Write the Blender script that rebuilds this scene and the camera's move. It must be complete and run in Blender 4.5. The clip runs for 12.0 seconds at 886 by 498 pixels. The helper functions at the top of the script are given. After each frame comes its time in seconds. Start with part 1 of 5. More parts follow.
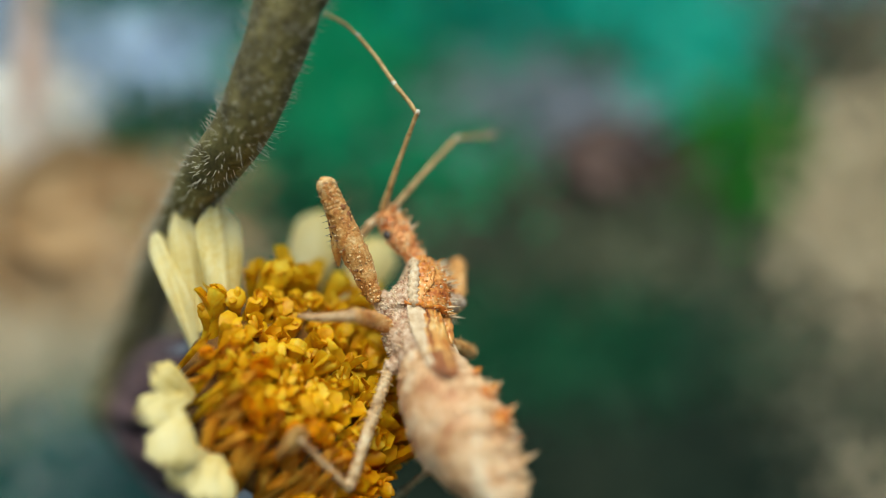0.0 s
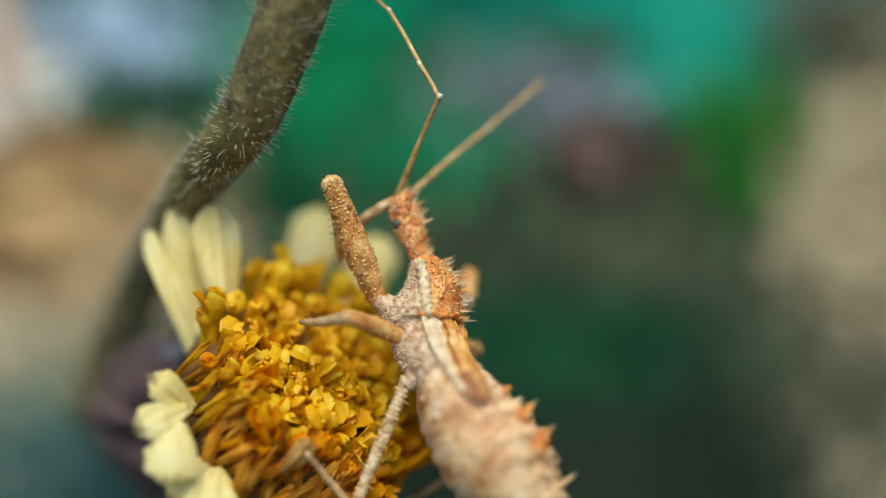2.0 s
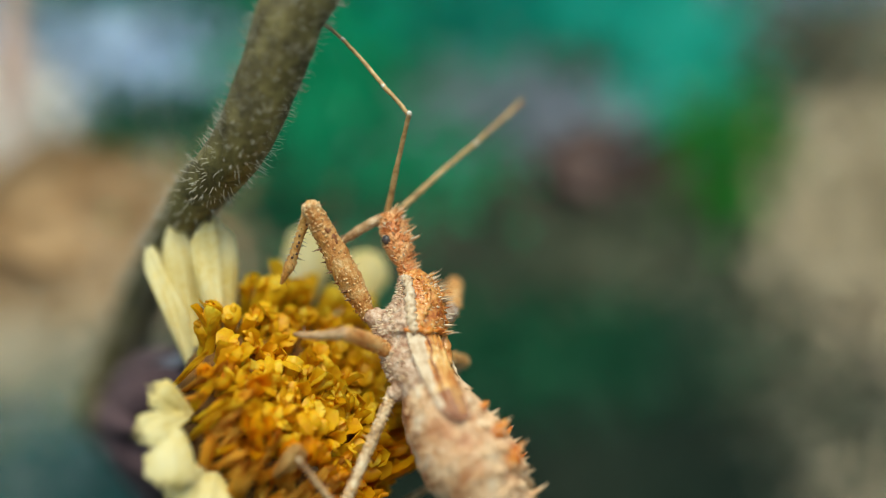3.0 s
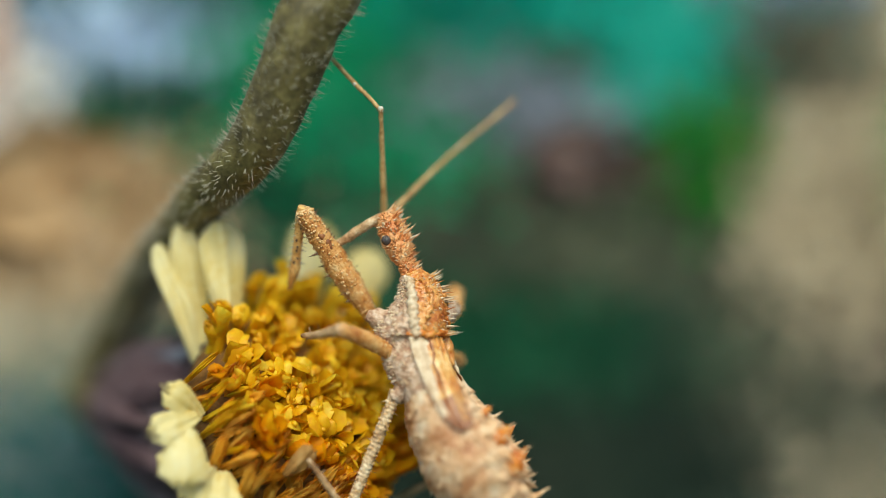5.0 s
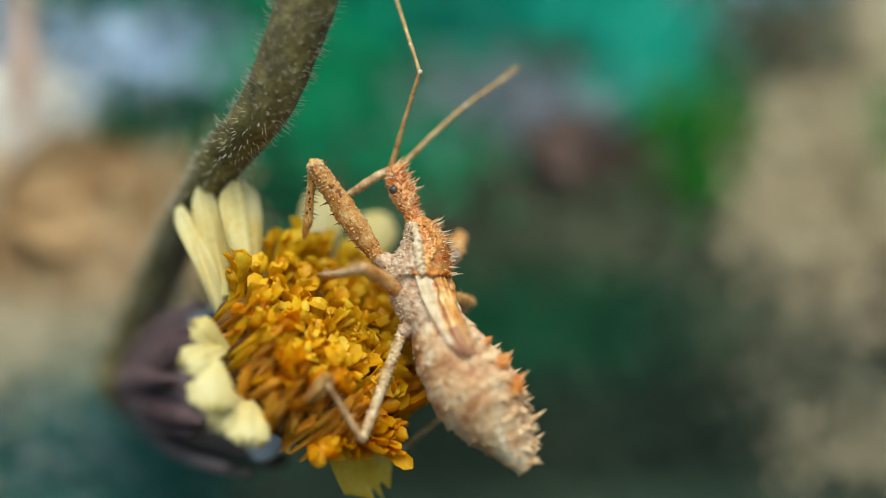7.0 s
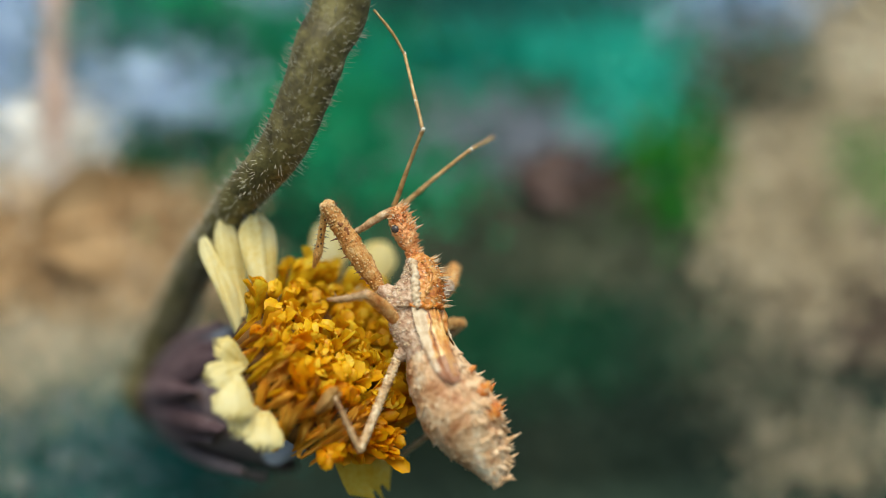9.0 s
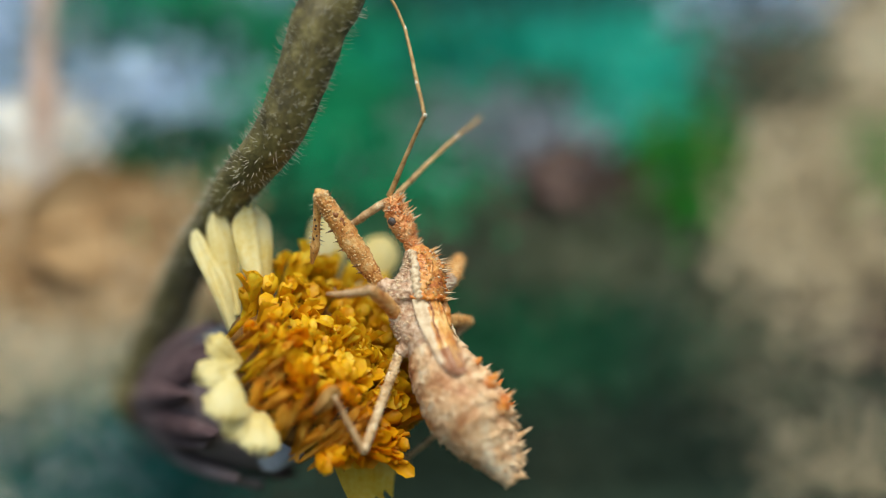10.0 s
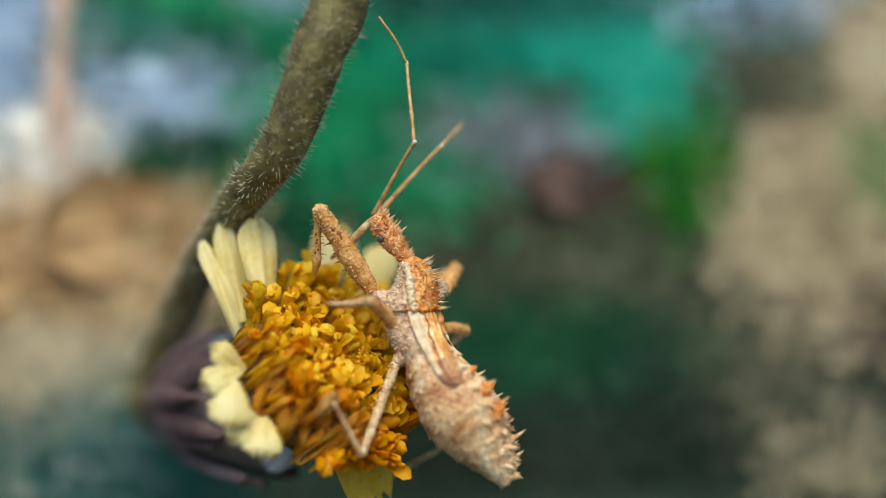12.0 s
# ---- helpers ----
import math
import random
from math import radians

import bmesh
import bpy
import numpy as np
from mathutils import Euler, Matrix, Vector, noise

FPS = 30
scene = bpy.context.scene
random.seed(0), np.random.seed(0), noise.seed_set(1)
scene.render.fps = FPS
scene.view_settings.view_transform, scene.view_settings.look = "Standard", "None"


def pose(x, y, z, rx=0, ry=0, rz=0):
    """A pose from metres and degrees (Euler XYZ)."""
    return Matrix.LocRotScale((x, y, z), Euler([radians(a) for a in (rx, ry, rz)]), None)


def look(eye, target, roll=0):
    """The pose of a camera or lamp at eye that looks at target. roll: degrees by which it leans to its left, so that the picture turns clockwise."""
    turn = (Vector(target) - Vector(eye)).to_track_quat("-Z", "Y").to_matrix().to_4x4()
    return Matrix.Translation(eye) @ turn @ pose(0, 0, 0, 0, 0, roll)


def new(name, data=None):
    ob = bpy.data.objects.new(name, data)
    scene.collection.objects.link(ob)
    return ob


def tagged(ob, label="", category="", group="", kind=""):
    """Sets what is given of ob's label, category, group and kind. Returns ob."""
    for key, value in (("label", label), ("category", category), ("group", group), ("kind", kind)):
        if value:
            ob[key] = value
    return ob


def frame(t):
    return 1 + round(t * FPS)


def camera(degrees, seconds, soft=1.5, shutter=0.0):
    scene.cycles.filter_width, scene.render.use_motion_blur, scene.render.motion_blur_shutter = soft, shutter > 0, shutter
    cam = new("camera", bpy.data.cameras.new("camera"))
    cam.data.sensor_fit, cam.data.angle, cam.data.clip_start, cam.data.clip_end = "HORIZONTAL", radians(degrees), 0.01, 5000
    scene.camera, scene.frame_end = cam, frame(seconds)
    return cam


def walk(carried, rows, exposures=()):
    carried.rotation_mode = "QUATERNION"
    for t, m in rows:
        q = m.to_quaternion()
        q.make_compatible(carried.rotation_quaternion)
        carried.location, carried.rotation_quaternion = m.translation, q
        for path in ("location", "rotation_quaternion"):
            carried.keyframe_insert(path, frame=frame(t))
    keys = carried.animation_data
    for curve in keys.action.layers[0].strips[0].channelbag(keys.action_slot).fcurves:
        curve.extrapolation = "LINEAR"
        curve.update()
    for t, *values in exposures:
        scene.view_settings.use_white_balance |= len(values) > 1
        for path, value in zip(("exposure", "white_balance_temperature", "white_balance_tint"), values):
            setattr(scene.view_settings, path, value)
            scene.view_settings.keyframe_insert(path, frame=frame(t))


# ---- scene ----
# The clip shows a spiny assassin bug some 11 mm long on a withered yellow flower head.
# Lengths below are in millimetres from a point beside the flower; place() brings them into the world.
MM = 0.001
LIFT = 15.0


def place(x, y, z):
    return Vector((x * MM, y * MM, (z + LIFT) * MM))


def turned(rx, ry, rz):
    """A turn from a rotation vector in degrees."""
    v = Vector((radians(rx), radians(ry), radians(rz)))
    return Matrix.Rotation(v.length, 4, v.normalized()) if v.length > 1e-6 else Matrix.Identity(4)


# ---- camera ----
CAMERA_ROWS = [
    (0, 0.115, -34.882, -0.002, 0.01, 0.03, 0.01),
    (0.5, -1.067, -35.15, -0.162, 0.42, -0.35, -1.6),
    (1, -1.159, -35.761, -0.919, 1.23, -0.08, -2.36),
    (1.5, -0.09, -33.633, -0.148, -0.39, -0.02, -0.38),
    (2, -1.568, -33.457, 1.033, -1.53, -0.65, -2.28),
    (2.5, -1.405, -34.663, 2.186, -2.2, -0.93, -2.03),
    (3, -0.872, -35.115, 1.271, -1.15, -0.43, -1.73),
    (3.2, -1.289, -35.46, 0.25, -0.71, -0.04, -1.64),
    (4.8, -2.707, -36.395, 2.32, -2.9, -1.08, -4.11),
    (5, -2.884, -35.786, 2.635, -3.03, -1.77, -4.43),
    (5.5, -3.708, -36.018, 1.172, -1.5, -1.25, -5.05),
    (6, -3.156, -35.723, 1.873, -2.09, -1.25, -4.57),
    (6.5, -1.948, -36.18, 3.021, -3.02, -1.19, -3.69),
    (7, -2.744, -38.631, -1.883, 1.15, 0.82, -3.83),
    (9, -2.866, -43.623, -1.298, 1.58, 0.45, -3.81),
    (9.5, -2.561, -43.556, -1.407, 1.65, 0.63, -3.78),
    (10, -2.812, -41.202, -2.257, 2.58, 0.83, -3.71),
    (10.5, -2.37, -41.808, -1.299, 1.46, 0.55, -3.17),
    (11, -1.88, -42.077, -1.475, 2, 0.66, -3.01),
    (11.5, -2.329, -42.776, -2.089, 2.27, 1.09, -2.63),
    (12, -2.081, -42.972, -1.584, 2.11, 0.71, -2.79),
]

cam = camera(40, 12.0, soft=0.8)
walk(cam, [(t, Matrix.Translation(place(x, y, z)) @ turned(a, b, c) @ pose(0, 0, 0, 90)) for t, x, y, z, a, b, c in CAMERA_ROWS], [(0, 0.77, 6250, -2), (3.2, 0.77, 6250, -2), (5, 0.80, 6250, -2), (7.2, 0.82, 6250, -2), (9, 0.82, 6350, 2), (12, 0.82, 6350, 2)])
cam.data.dof.use_dof = True
cam.data.dof.aperture_fstop = 13.5
cam.data.dof.aperture_blades = 0

# ---- light ----
world = bpy.data.worlds.new("world")
scene.world = world
world.use_nodes = True
wn = world.node_tree.nodes
sky = wn.new("ShaderNodeTexSky")
sky.sky_type = "NISHITA"
sky.sun_disc = False
sky.sun_elevation = radians(51)
sky.sun_rotation = radians(180)
world.node_tree.links.new(sky.outputs["Color"], wn["Background"].inputs["Color"])
wn["Background"].inputs["Strength"].default_value = 0.078
sun_data = bpy.data.lights.new("sun", "SUN")
sun_data.energy = 1.95
sun_data.angle = radians(40)
sun_data.color = (1.0, 0.90, 0.70)
sun = new("sun", sun_data)
sun.matrix_world = look((0.0, -0.58, 0.72), (0, 0, 0))

# ---- materials ----
def material(name, colours, scale, rough=0.6, bump=0.3, fine=None, metal=0.0, sss=0.0, trans=0.0, island=0.0, spots=None, coat=0.0):
    """A two-scale mottled surface; colours run from dark to light, scale is the number of mottles per millimetre."""
    m = bpy.data.materials.new(name)
    m.use_nodes = True
    nt = m.node_tree
    p = nt.nodes["Principled BSDF"]
    co = nt.nodes.new("ShaderNodeTexCoord")
    big = nt.nodes.new("ShaderNodeTexNoise")
    big.inputs["Scale"].default_value = scale * 1000.0
    big.inputs["Detail"].default_value = 4.0
    small = nt.nodes.new("ShaderNodeTexNoise")
    small.inputs["Scale"].default_value = (fine or scale * 6.0) * 1000.0
    small.inputs["Detail"].default_value = 3.0
    for n in (big, small):
        nt.links.new(co.outputs["Object"], n.inputs["Vector"])
    mix = nt.nodes.new("ShaderNodeMath")
    mix.operation = "MULTIPLY_ADD"
    mix.inputs[1].default_value = 0.35
    nt.links.new(small.outputs["Fac"], mix.inputs[0])
    add = nt.nodes.new("ShaderNodeMath")
    add.operation = "MULTIPLY"
    add.inputs[1].default_value = 0.65
    nt.links.new(big.outputs["Fac"], add.inputs[0])
    nt.links.new(add.outputs[0], mix.inputs[2])
    fac = mix.outputs[0]
    if island:
        info = nt.nodes.new("ShaderNodeObjectInfo")
        geo = nt.nodes.new("ShaderNodeNewGeometry")
        s = nt.nodes.new("ShaderNodeMath")
        s.operation = "ADD"
        nt.links.new(info.outputs["Random"], s.inputs[0])
        nt.links.new(geo.outputs["Random Per Island"], s.inputs[1])
        k = nt.nodes.new("ShaderNodeMath")
        k.operation = "MULTIPLY_ADD"
        k.inputs[1].default_value = island
        nt.links.new(s.outputs[0], k.inputs[0])
        sub = nt.nodes.new("ShaderNodeMath")
        sub.operation = "SUBTRACT"
        sub.inputs[1].default_value = island
        nt.links.new(fac, sub.inputs[0])
        nt.links.new(sub.outputs[0], k.inputs[2])
        fac = k.outputs[0]
    ramp = nt.nodes.new("ShaderNodeValToRGB")
    els = ramp.color_ramp.elements
    for i, c in enumerate(colours):
        pos = 0.35 + 0.30 * i / max(1, len(colours) - 1)
        e = els[i] if i < 2 else els.new(pos)
        e.position = pos
        e.color = (*c, 1)
    nt.links.new(fac, ramp.inputs["Fac"])
    col = ramp.outputs["Color"]
    if spots:
        colour, size, amount = spots
        vo = nt.nodes.new("ShaderNodeTexVoronoi")
        vo.inputs["Scale"].default_value = size * 1000.0
        nt.links.new(co.outputs["Object"], vo.inputs["Vector"])
        lt = nt.nodes.new("ShaderNodeMapRange")
        lt.inputs["From Min"].default_value = amount
        lt.inputs["From Max"].default_value = amount * 0.5
        nt.links.new(vo.outputs["Distance"], lt.inputs["Value"])
        mx = nt.nodes.new("ShaderNodeMix")
        mx.data_type = "RGBA"
        nt.links.new(lt.outputs["Result"], mx.inputs["Factor"])
        nt.links.new(col, mx.inputs["A"])
        mx.inputs["B"].default_value = (*colour, 1)
        col = mx.outputs["Result"]
    nt.links.new(col, p.inputs["Base Color"])
    p.inputs["Roughness"].default_value = rough
    p.inputs["Metallic"].default_value = metal
    if coat:
        p.inputs["Coat Weight"].default_value = coat
        p.inputs["Coat Roughness"].default_value = 0.15
    if sss:
        p.inputs["Subsurface Weight"].default_value = sss
        p.inputs["Subsurface Radius"].default_value = (0.0006, 0.0004, 0.0002)
        p.inputs["Subsurface Scale"].default_value = 1.0
    if trans:
        tl = nt.nodes.new("ShaderNodeBsdfTranslucent")
        nt.links.new(col, tl.inputs["Color"])
        ms = nt.nodes.new("ShaderNodeMixShader")
        ms.inputs[0].default_value = trans
        nt.links.new(p.outputs[0], ms.inputs[1])
        nt.links.new(tl.outputs[0], ms.inputs[2])
        nt.links.new(ms.outputs[0], nt.nodes["Material Output"].inputs["Surface"])
    if bump:
        b = nt.nodes.new("ShaderNodeBump")
        b.inputs["Strength"].default_value = bump
        b.inputs["Distance"].default_value = 0.05 * MM
        nt.links.new(small.outputs["Fac"], b.inputs["Height"])
        nt.links.new(b.outputs["Normal"], p.inputs["Normal"])
    return m


M = dict(
    cuticle=material("pale_cuticle", [(0.36, 0.12, 0.04), (0.65, 0.335, 0.16), (0.81, 0.56, 0.34), (0.88, 0.76, 0.59)], 1.1, 0.42, 1.0, 8.0, sss=0.08, spots=((0.26, 0.09, 0.035), 1.5, 0.17)),
    pronotum=material("rusty_cuticle", [(0.36, 0.07, 0.007), (0.58, 0.19, 0.03), (0.73, 0.35, 0.09), (0.83, 0.55, 0.25)], 1.3, 0.34, 0.9, 9.0, sss=0.08, coat=0.3),
    head=material("russet_cuticle", [(0.50, 0.13, 0.025), (0.70, 0.27, 0.085), (0.81, 0.42, 0.17), (0.88, 0.61, 0.35)], 2.4, 0.42, 0.9, 14.0, sss=0.08),
    flank=material("greyish_flank", [(0.34, 0.16, 0.085), (0.60, 0.40, 0.27), (0.79, 0.63, 0.49)], 4.0, 0.55, 1.0, 12.0),
    wing=material("brown_wing_pad", [(0.26, 0.06, 0.01), (0.56, 0.21, 0.04), (0.74, 0.42, 0.13), (0.84, 0.64, 0.32)], 1.0, 0.3, 0.4, 7.0, coat=0.3),
    keel=material("cream_keel", [(0.46, 0.28, 0.15), (0.68, 0.52, 0.34), (0.80, 0.69, 0.53)], 3.0, 0.5, 0.5, 10.0),
    tubercle=material("orange_tubercle", [(0.38, 0.075, 0.006), (0.62, 0.19, 0.018), (0.74, 0.33, 0.06)], 2.5, 0.4, 0.4, 10.0),
    leg=material("granular_leg", [(0.34, 0.095, 0.014), (0.60, 0.25, 0.06), (0.76, 0.41, 0.14), (0.86, 0.58, 0.28)], 3.0, 0.40, 1.0, 14.0, sss=0.1),
    shank=material("banded_shank", [(0.26, 0.11, 0.04), (0.58, 0.36, 0.18), (0.78, 0.60, 0.39)], 4.0, 0.45, 0.6, 14.0),
    antenna=material("brown_antenna", [(0.26, 0.13, 0.04), (0.54, 0.33, 0.13), (0.74, 0.53, 0.27)], 2.0, 0.4, 0.3, 12.0),
    bead=material("buff_grain", [(0.56, 0.30, 0.10), (0.76, 0.49, 0.22), (0.88, 0.67, 0.40)], 4.0, 0.35, 0.2),
    joint=material("white_joint", [(0.70, 0.62, 0.50), (0.88, 0.84, 0.76)], 4.0, 0.4, 0.1),
    eye=material("dark_eye", [(0.035, 0.03, 0.03), (0.13, 0.105, 0.10)], 8.0, 0.12, 0.4, 40.0),
    hair=material("pale_hair", [(0.40, 0.37, 0.28), (0.60, 0.57, 0.47)], 3.0, 0.35, 0.0),
    stem=material("olive_stem", [(0.060, 0.047, 0.016), (0.110, 0.088, 0.030), (0.17, 0.14, 0.048), (0.27, 0.23, 0.09)], 1.3, 0.5, 0.8, 6.0),
    floret=material("yellow_floret", [(0.82, 0.42, 0.003), (0.90, 0.54, 0.005), (0.94, 0.63, 0.011), (0.96, 0.75, 0.05)], 1.4, 0.5, 0.25, 8.0, trans=0.4, island=0.2),
    floret_rim=material("deep_orange_floret", [(0.88, 0.42, 0.001), (0.94, 0.53, 0.003), (0.97, 0.62, 0.006)], 1.4, 0.5, 0.25, 8.0, trans=0.6, island=0.2),
    core=material("receptacle", [(0.10, 0.04, 0.006), (0.26, 0.12, 0.012)], 2.0, 0.8, 0.5),
    petal=material("cream_petal", [(0.78, 0.60, 0.17), (0.86, 0.73, 0.32), (0.90, 0.82, 0.48)], 0.7, 0.5, 0.3, 5.0, trans=0.3),
    withered=material("withered_floret", [(0.56, 0.17, 0.003), (0.78, 0.30, 0.006), (0.88, 0.41, 0.015), (0.92, 0.53, 0.07)], 1.2, 0.6, 0.6, 7.0, trans=0.4, island=0.25),
    dry_flake=material("dry_flake_skin", [(0.30, 0.14, 0.03), (0.50, 0.27, 0.07), (0.66, 0.42, 0.15)], 1.5, 0.6, 0.4, 7.0, trans=0.4),
    bract=material("purple_bract", [(0.070, 0.036, 0.044), (0.115, 0.066, 0.074), (0.165, 0.112, 0.12), (0.24, 0.185, 0.195)], 0.3, 0.85, 0.3, 4.0, island=0.15),
    pale_bract=material("lavender_bract", [(0.17, 0.165, 0.20), (0.27, 0.275, 0.32), (0.40, 0.42, 0.48)], 0.3, 0.7, 0.3, 4.0, island=0.2),
    soil=material("mossy_soil", [(0.006, 0.018, 0.011), (0.015, 0.034, 0.021), (0.038, 0.052, 0.034)], 0.12, 0.9, 0.8, 1.5),
    green=material("green_leaf_skin", [(0.008, 0.17, 0.072), (0.016, 0.36, 0.16), (0.04, 0.51, 0.24)], 0.12, 0.45, 0.3, 2.0, trans=0.25),
    grass=material("grass_green_skin", [(0.012, 0.12, 0.01), (0.028, 0.23, 0.012), (0.065, 0.32, 0.02)], 0.15, 0.45, 0.3, 2.0, trans=0.25),
    teal=material("bluish_leaf_skin", [(0.01, 0.21, 0.16), (0.025, 0.44, 0.34), (0.06, 0.60, 0.48)], 0.12, 0.35, 0.3, 2.0, trans=0.2),
    # shaded copy of the leaf green: the dimness is put into the colour
    shaded_green=material("shaded_leaf_skin", [(0.0012, 0.030, 0.012), (0.0025, 0.072, 0.028), (0.007, 0.12, 0.045)], 0.12, 0.5, 0.3, 2.0),
    olive=material("olive_litter", [(0.035, 0.05, 0.03), (0.085, 0.10, 0.06), (0.16, 0.155, 0.10)], 0.15, 0.85, 0.4, 2.0),
    tan=material("dry_leaf_skin", [(0.36, 0.20, 0.08), (0.58, 0.40, 0.22), (0.71, 0.56, 0.39)], 0.16, 0.7, 0.5, 1.5),
    brown=material("brown_leaf_skin", [(0.22, 0.11, 0.04), (0.42, 0.25, 0.11), (0.58, 0.38, 0.20)], 0.16, 0.7, 0.5, 1.5),
    stonedust=material("grey_brown_grit", [(0.06, 0.058, 0.038), (0.115, 0.11, 0.075), (0.18, 0.172, 0.12)], 0.2, 0.85, 0.4, 3.0),
    palegrey=material("pale_grey_grit", [(0.24, 0.26, 0.22), (0.36, 0.39, 0.35), (0.50, 0.52, 0.47)], 0.2, 0.85, 0.4, 3.0),
    darkteal=material("deep_teal_moss", [(0.002, 0.055, 0.05), (0.004, 0.12, 0.10), (0.012, 0.20, 0.17)], 0.12, 0.6, 0.3, 2.0),
    petal_gold=material("golden_petal", [(0.86, 0.56, 0.04), (0.93, 0.70, 0.10), (0.96, 0.80, 0.24)], 0.7, 0.5, 0.3, 5.0, trans=0.5),
    maroon=material("dark_litter", [(0.03, 0.018, 0.016), (0.10, 0.06, 0.052), (0.17, 0.11, 0.095)], 0.2, 0.8, 0.5, 2.0),
    white=material("white_stone", [(0.80, 0.74, 0.68), (0.92, 0.89, 0.86)], 0.3, 0.7, 0.4, 3.0),
    lavender=material("bluish_stone", [(0.25, 0.39, 0.60), (0.42, 0.57, 0.80), (0.58, 0.70, 0.88)], 0.2, 0.7, 0.4, 3.0),
    greystone=material("grey_stone", [(0.15, 0.18, 0.23), (0.24, 0.27, 0.33), (0.34, 0.37, 0.43)], 0.2, 0.8, 0.4, 3.0),
    beige=material("beige_stone", [(0.32, 0.25, 0.155), (0.52, 0.43, 0.29), (0.66, 0.57, 0.42)], 0.2, 0.8, 0.4, 3.0),
    pink=material("pinkish_twig", [(0.44, 0.29, 0.23), (0.62, 0.44, 0.36)], 0.3, 0.7, 0.4, 3.0),
)


# ---- building helpers ----
def part(name, bm, mat, parent=None, label="", smooth=True):
    me = bpy.data.meshes.new(name)
    bm.normal_update()
    if smooth:
        for f in bm.faces:
            f.smooth = True
    bm.to_mesh(me)
    bm.free()
    for m in (mat if isinstance(mat, (list, tuple)) else [mat]):
        me.materials.append(m)
    ob = new(name, me)
    if parent:
        ob.parent = parent
    if label:
        tagged(ob, label)
    return ob


def spline(pts, n):
    """n points along a Catmull-Rom curve through pts (tuples of any length)."""
    P = [np.array(p, float) for p in pts]
    P = [2 * P[0] - P[1]] + P + [2 * P[-1] - P[-2]]
    out = []
    for i in range(n):
        s = i / (n - 1) * (len(P) - 3)
        k = min(int(s), len(P) - 4)
        u = s - k
        a, b, c, d = P[k:k + 4]
        out.append(0.5 * (2 * b + (c - a) * u + (2 * a - 5 * b + 4 * c - d) * u * u + (3 * b - a - 3 * c + d) * u ** 3))
    return out


def rings(bm, loops, caps=True, mat=0):
    """Skins closed loops of coordinates (metres)."""
    vs = [[bm.verts.new(p) for p in loop] for loop in loops]
    n = len(vs[0])
    for a, b in zip(vs, vs[1:]):
        for i in range(n):
            f = bm.faces.new((a[i], a[(i + 1) % n], b[(i + 1) % n], b[i]))
            f.material_index = mat
    if caps:
        for loop, flip in ((vs[0], True), (vs[-1], False)):
            f = bm.faces.new(loop[::-1] if flip else loop)
            f.material_index = mat
    return vs


def tube(bm, pts, n=16, sides=8, rough=0.0, mat=0, freq=3.0, flat=1.0):
    """A tapered tube through (x, y, z, radius) in mm, in its own space (no lift)."""
    q = spline(pts, n)
    loops = []
    side = None
    for i, p in enumerate(q):
        d = Vector((q[min(i + 1, n - 1)] - q[max(i - 1, 0)])[:3]).normalized()
        if side is None:
            side = d.orthogonal().normalized()
        side = (side - d * side.dot(d)).normalized()
        up = d.cross(side)
        loop = []
        for k in range(sides):
            a = 2 * math.pi * k / sides
            r = max(p[3], 0.004)
            v = side * math.cos(a) + up * math.sin(a) * flat
            c = Vector(p[:3]) + v * r
            if rough:
                c += v * rough * noise.noise(c * freq)
            loop.append(c * MM)
        loops.append(loop)
    rings(bm, loops, mat=mat)
    return q


def spike(bm, base, tip, r, sides=5, mat=0):
    """A slender cone in mm."""
    b, t = Vector(base), Vector(tip)
    d = (t - b).normalized()
    s = d.orthogonal().normalized()
    u = d.cross(s)
    ring = [bm.verts.new((b + (s * math.cos(2 * math.pi * k / sides) + u * math.sin(2 * math.pi * k / sides)) * r) * MM) for k in range(sides)]
    mid = [bm.verts.new((b.lerp(t, 0.5) + (s * math.cos(2 * math.pi * k / sides) + u * math.sin(2 * math.pi * k / sides)) * r * 0.42) * MM) for k in range(sides)]
    top = bm.verts.new(t * MM)
    for k in range(sides):
        j = (k + 1) % sides
        for vs in ((ring[k], ring[j], mid[j], mid[k]), (mid[k], mid[j], top)):
            f = bm.faces.new(vs)
            f.material_index = mat
            f.smooth = True


def ball(bm, c, r, squash=(1, 1, 1), seg=16, rough=0.0, mat=0, freq=2.0):
    v = bmesh.ops.create_icosphere(bm, subdivisions=3 if seg >= 16 else 2, radius=1.0)["verts"]
    for q in v:
        n = q.co.copy()
        k = r * (1 + rough * noise.noise(n * freq + Vector(c)))
        q.co = Vector((c[0] + n.x * k * squash[0], c[1] + n.y * k * squash[1], c[2] + n.z * k * squash[2])) * MM
    for f in {f for q in v for f in q.link_faces}:
        f.material_index = mat


def bead(bm, c, r, mat=0):
    """A small octahedral grain, smooth-shaded, in mm."""
    v = [bm.verts.new((Vector(c) + Vector(d) * r) * MM) for d in ((1, 0, 0), (0, 1, 0), (-1, 0, 0), (0, -1, 0), (0, 0, 1), (0, 0, -1))]
    for k in range(4):
        for a, b, e in ((k, (k + 1) % 4, 4), ((k + 1) % 4, k, 5)):
            f = bm.faces.new((v[a], v[b], v[e]))
            f.material_index = mat


def thing(name, label, category, at=(0, 0, 0), group="", kind=""):
    e = new(name)
    e.empty_display_size = 0.002
    e.location = place(*at)
    return tagged(e, label, category, group, kind)


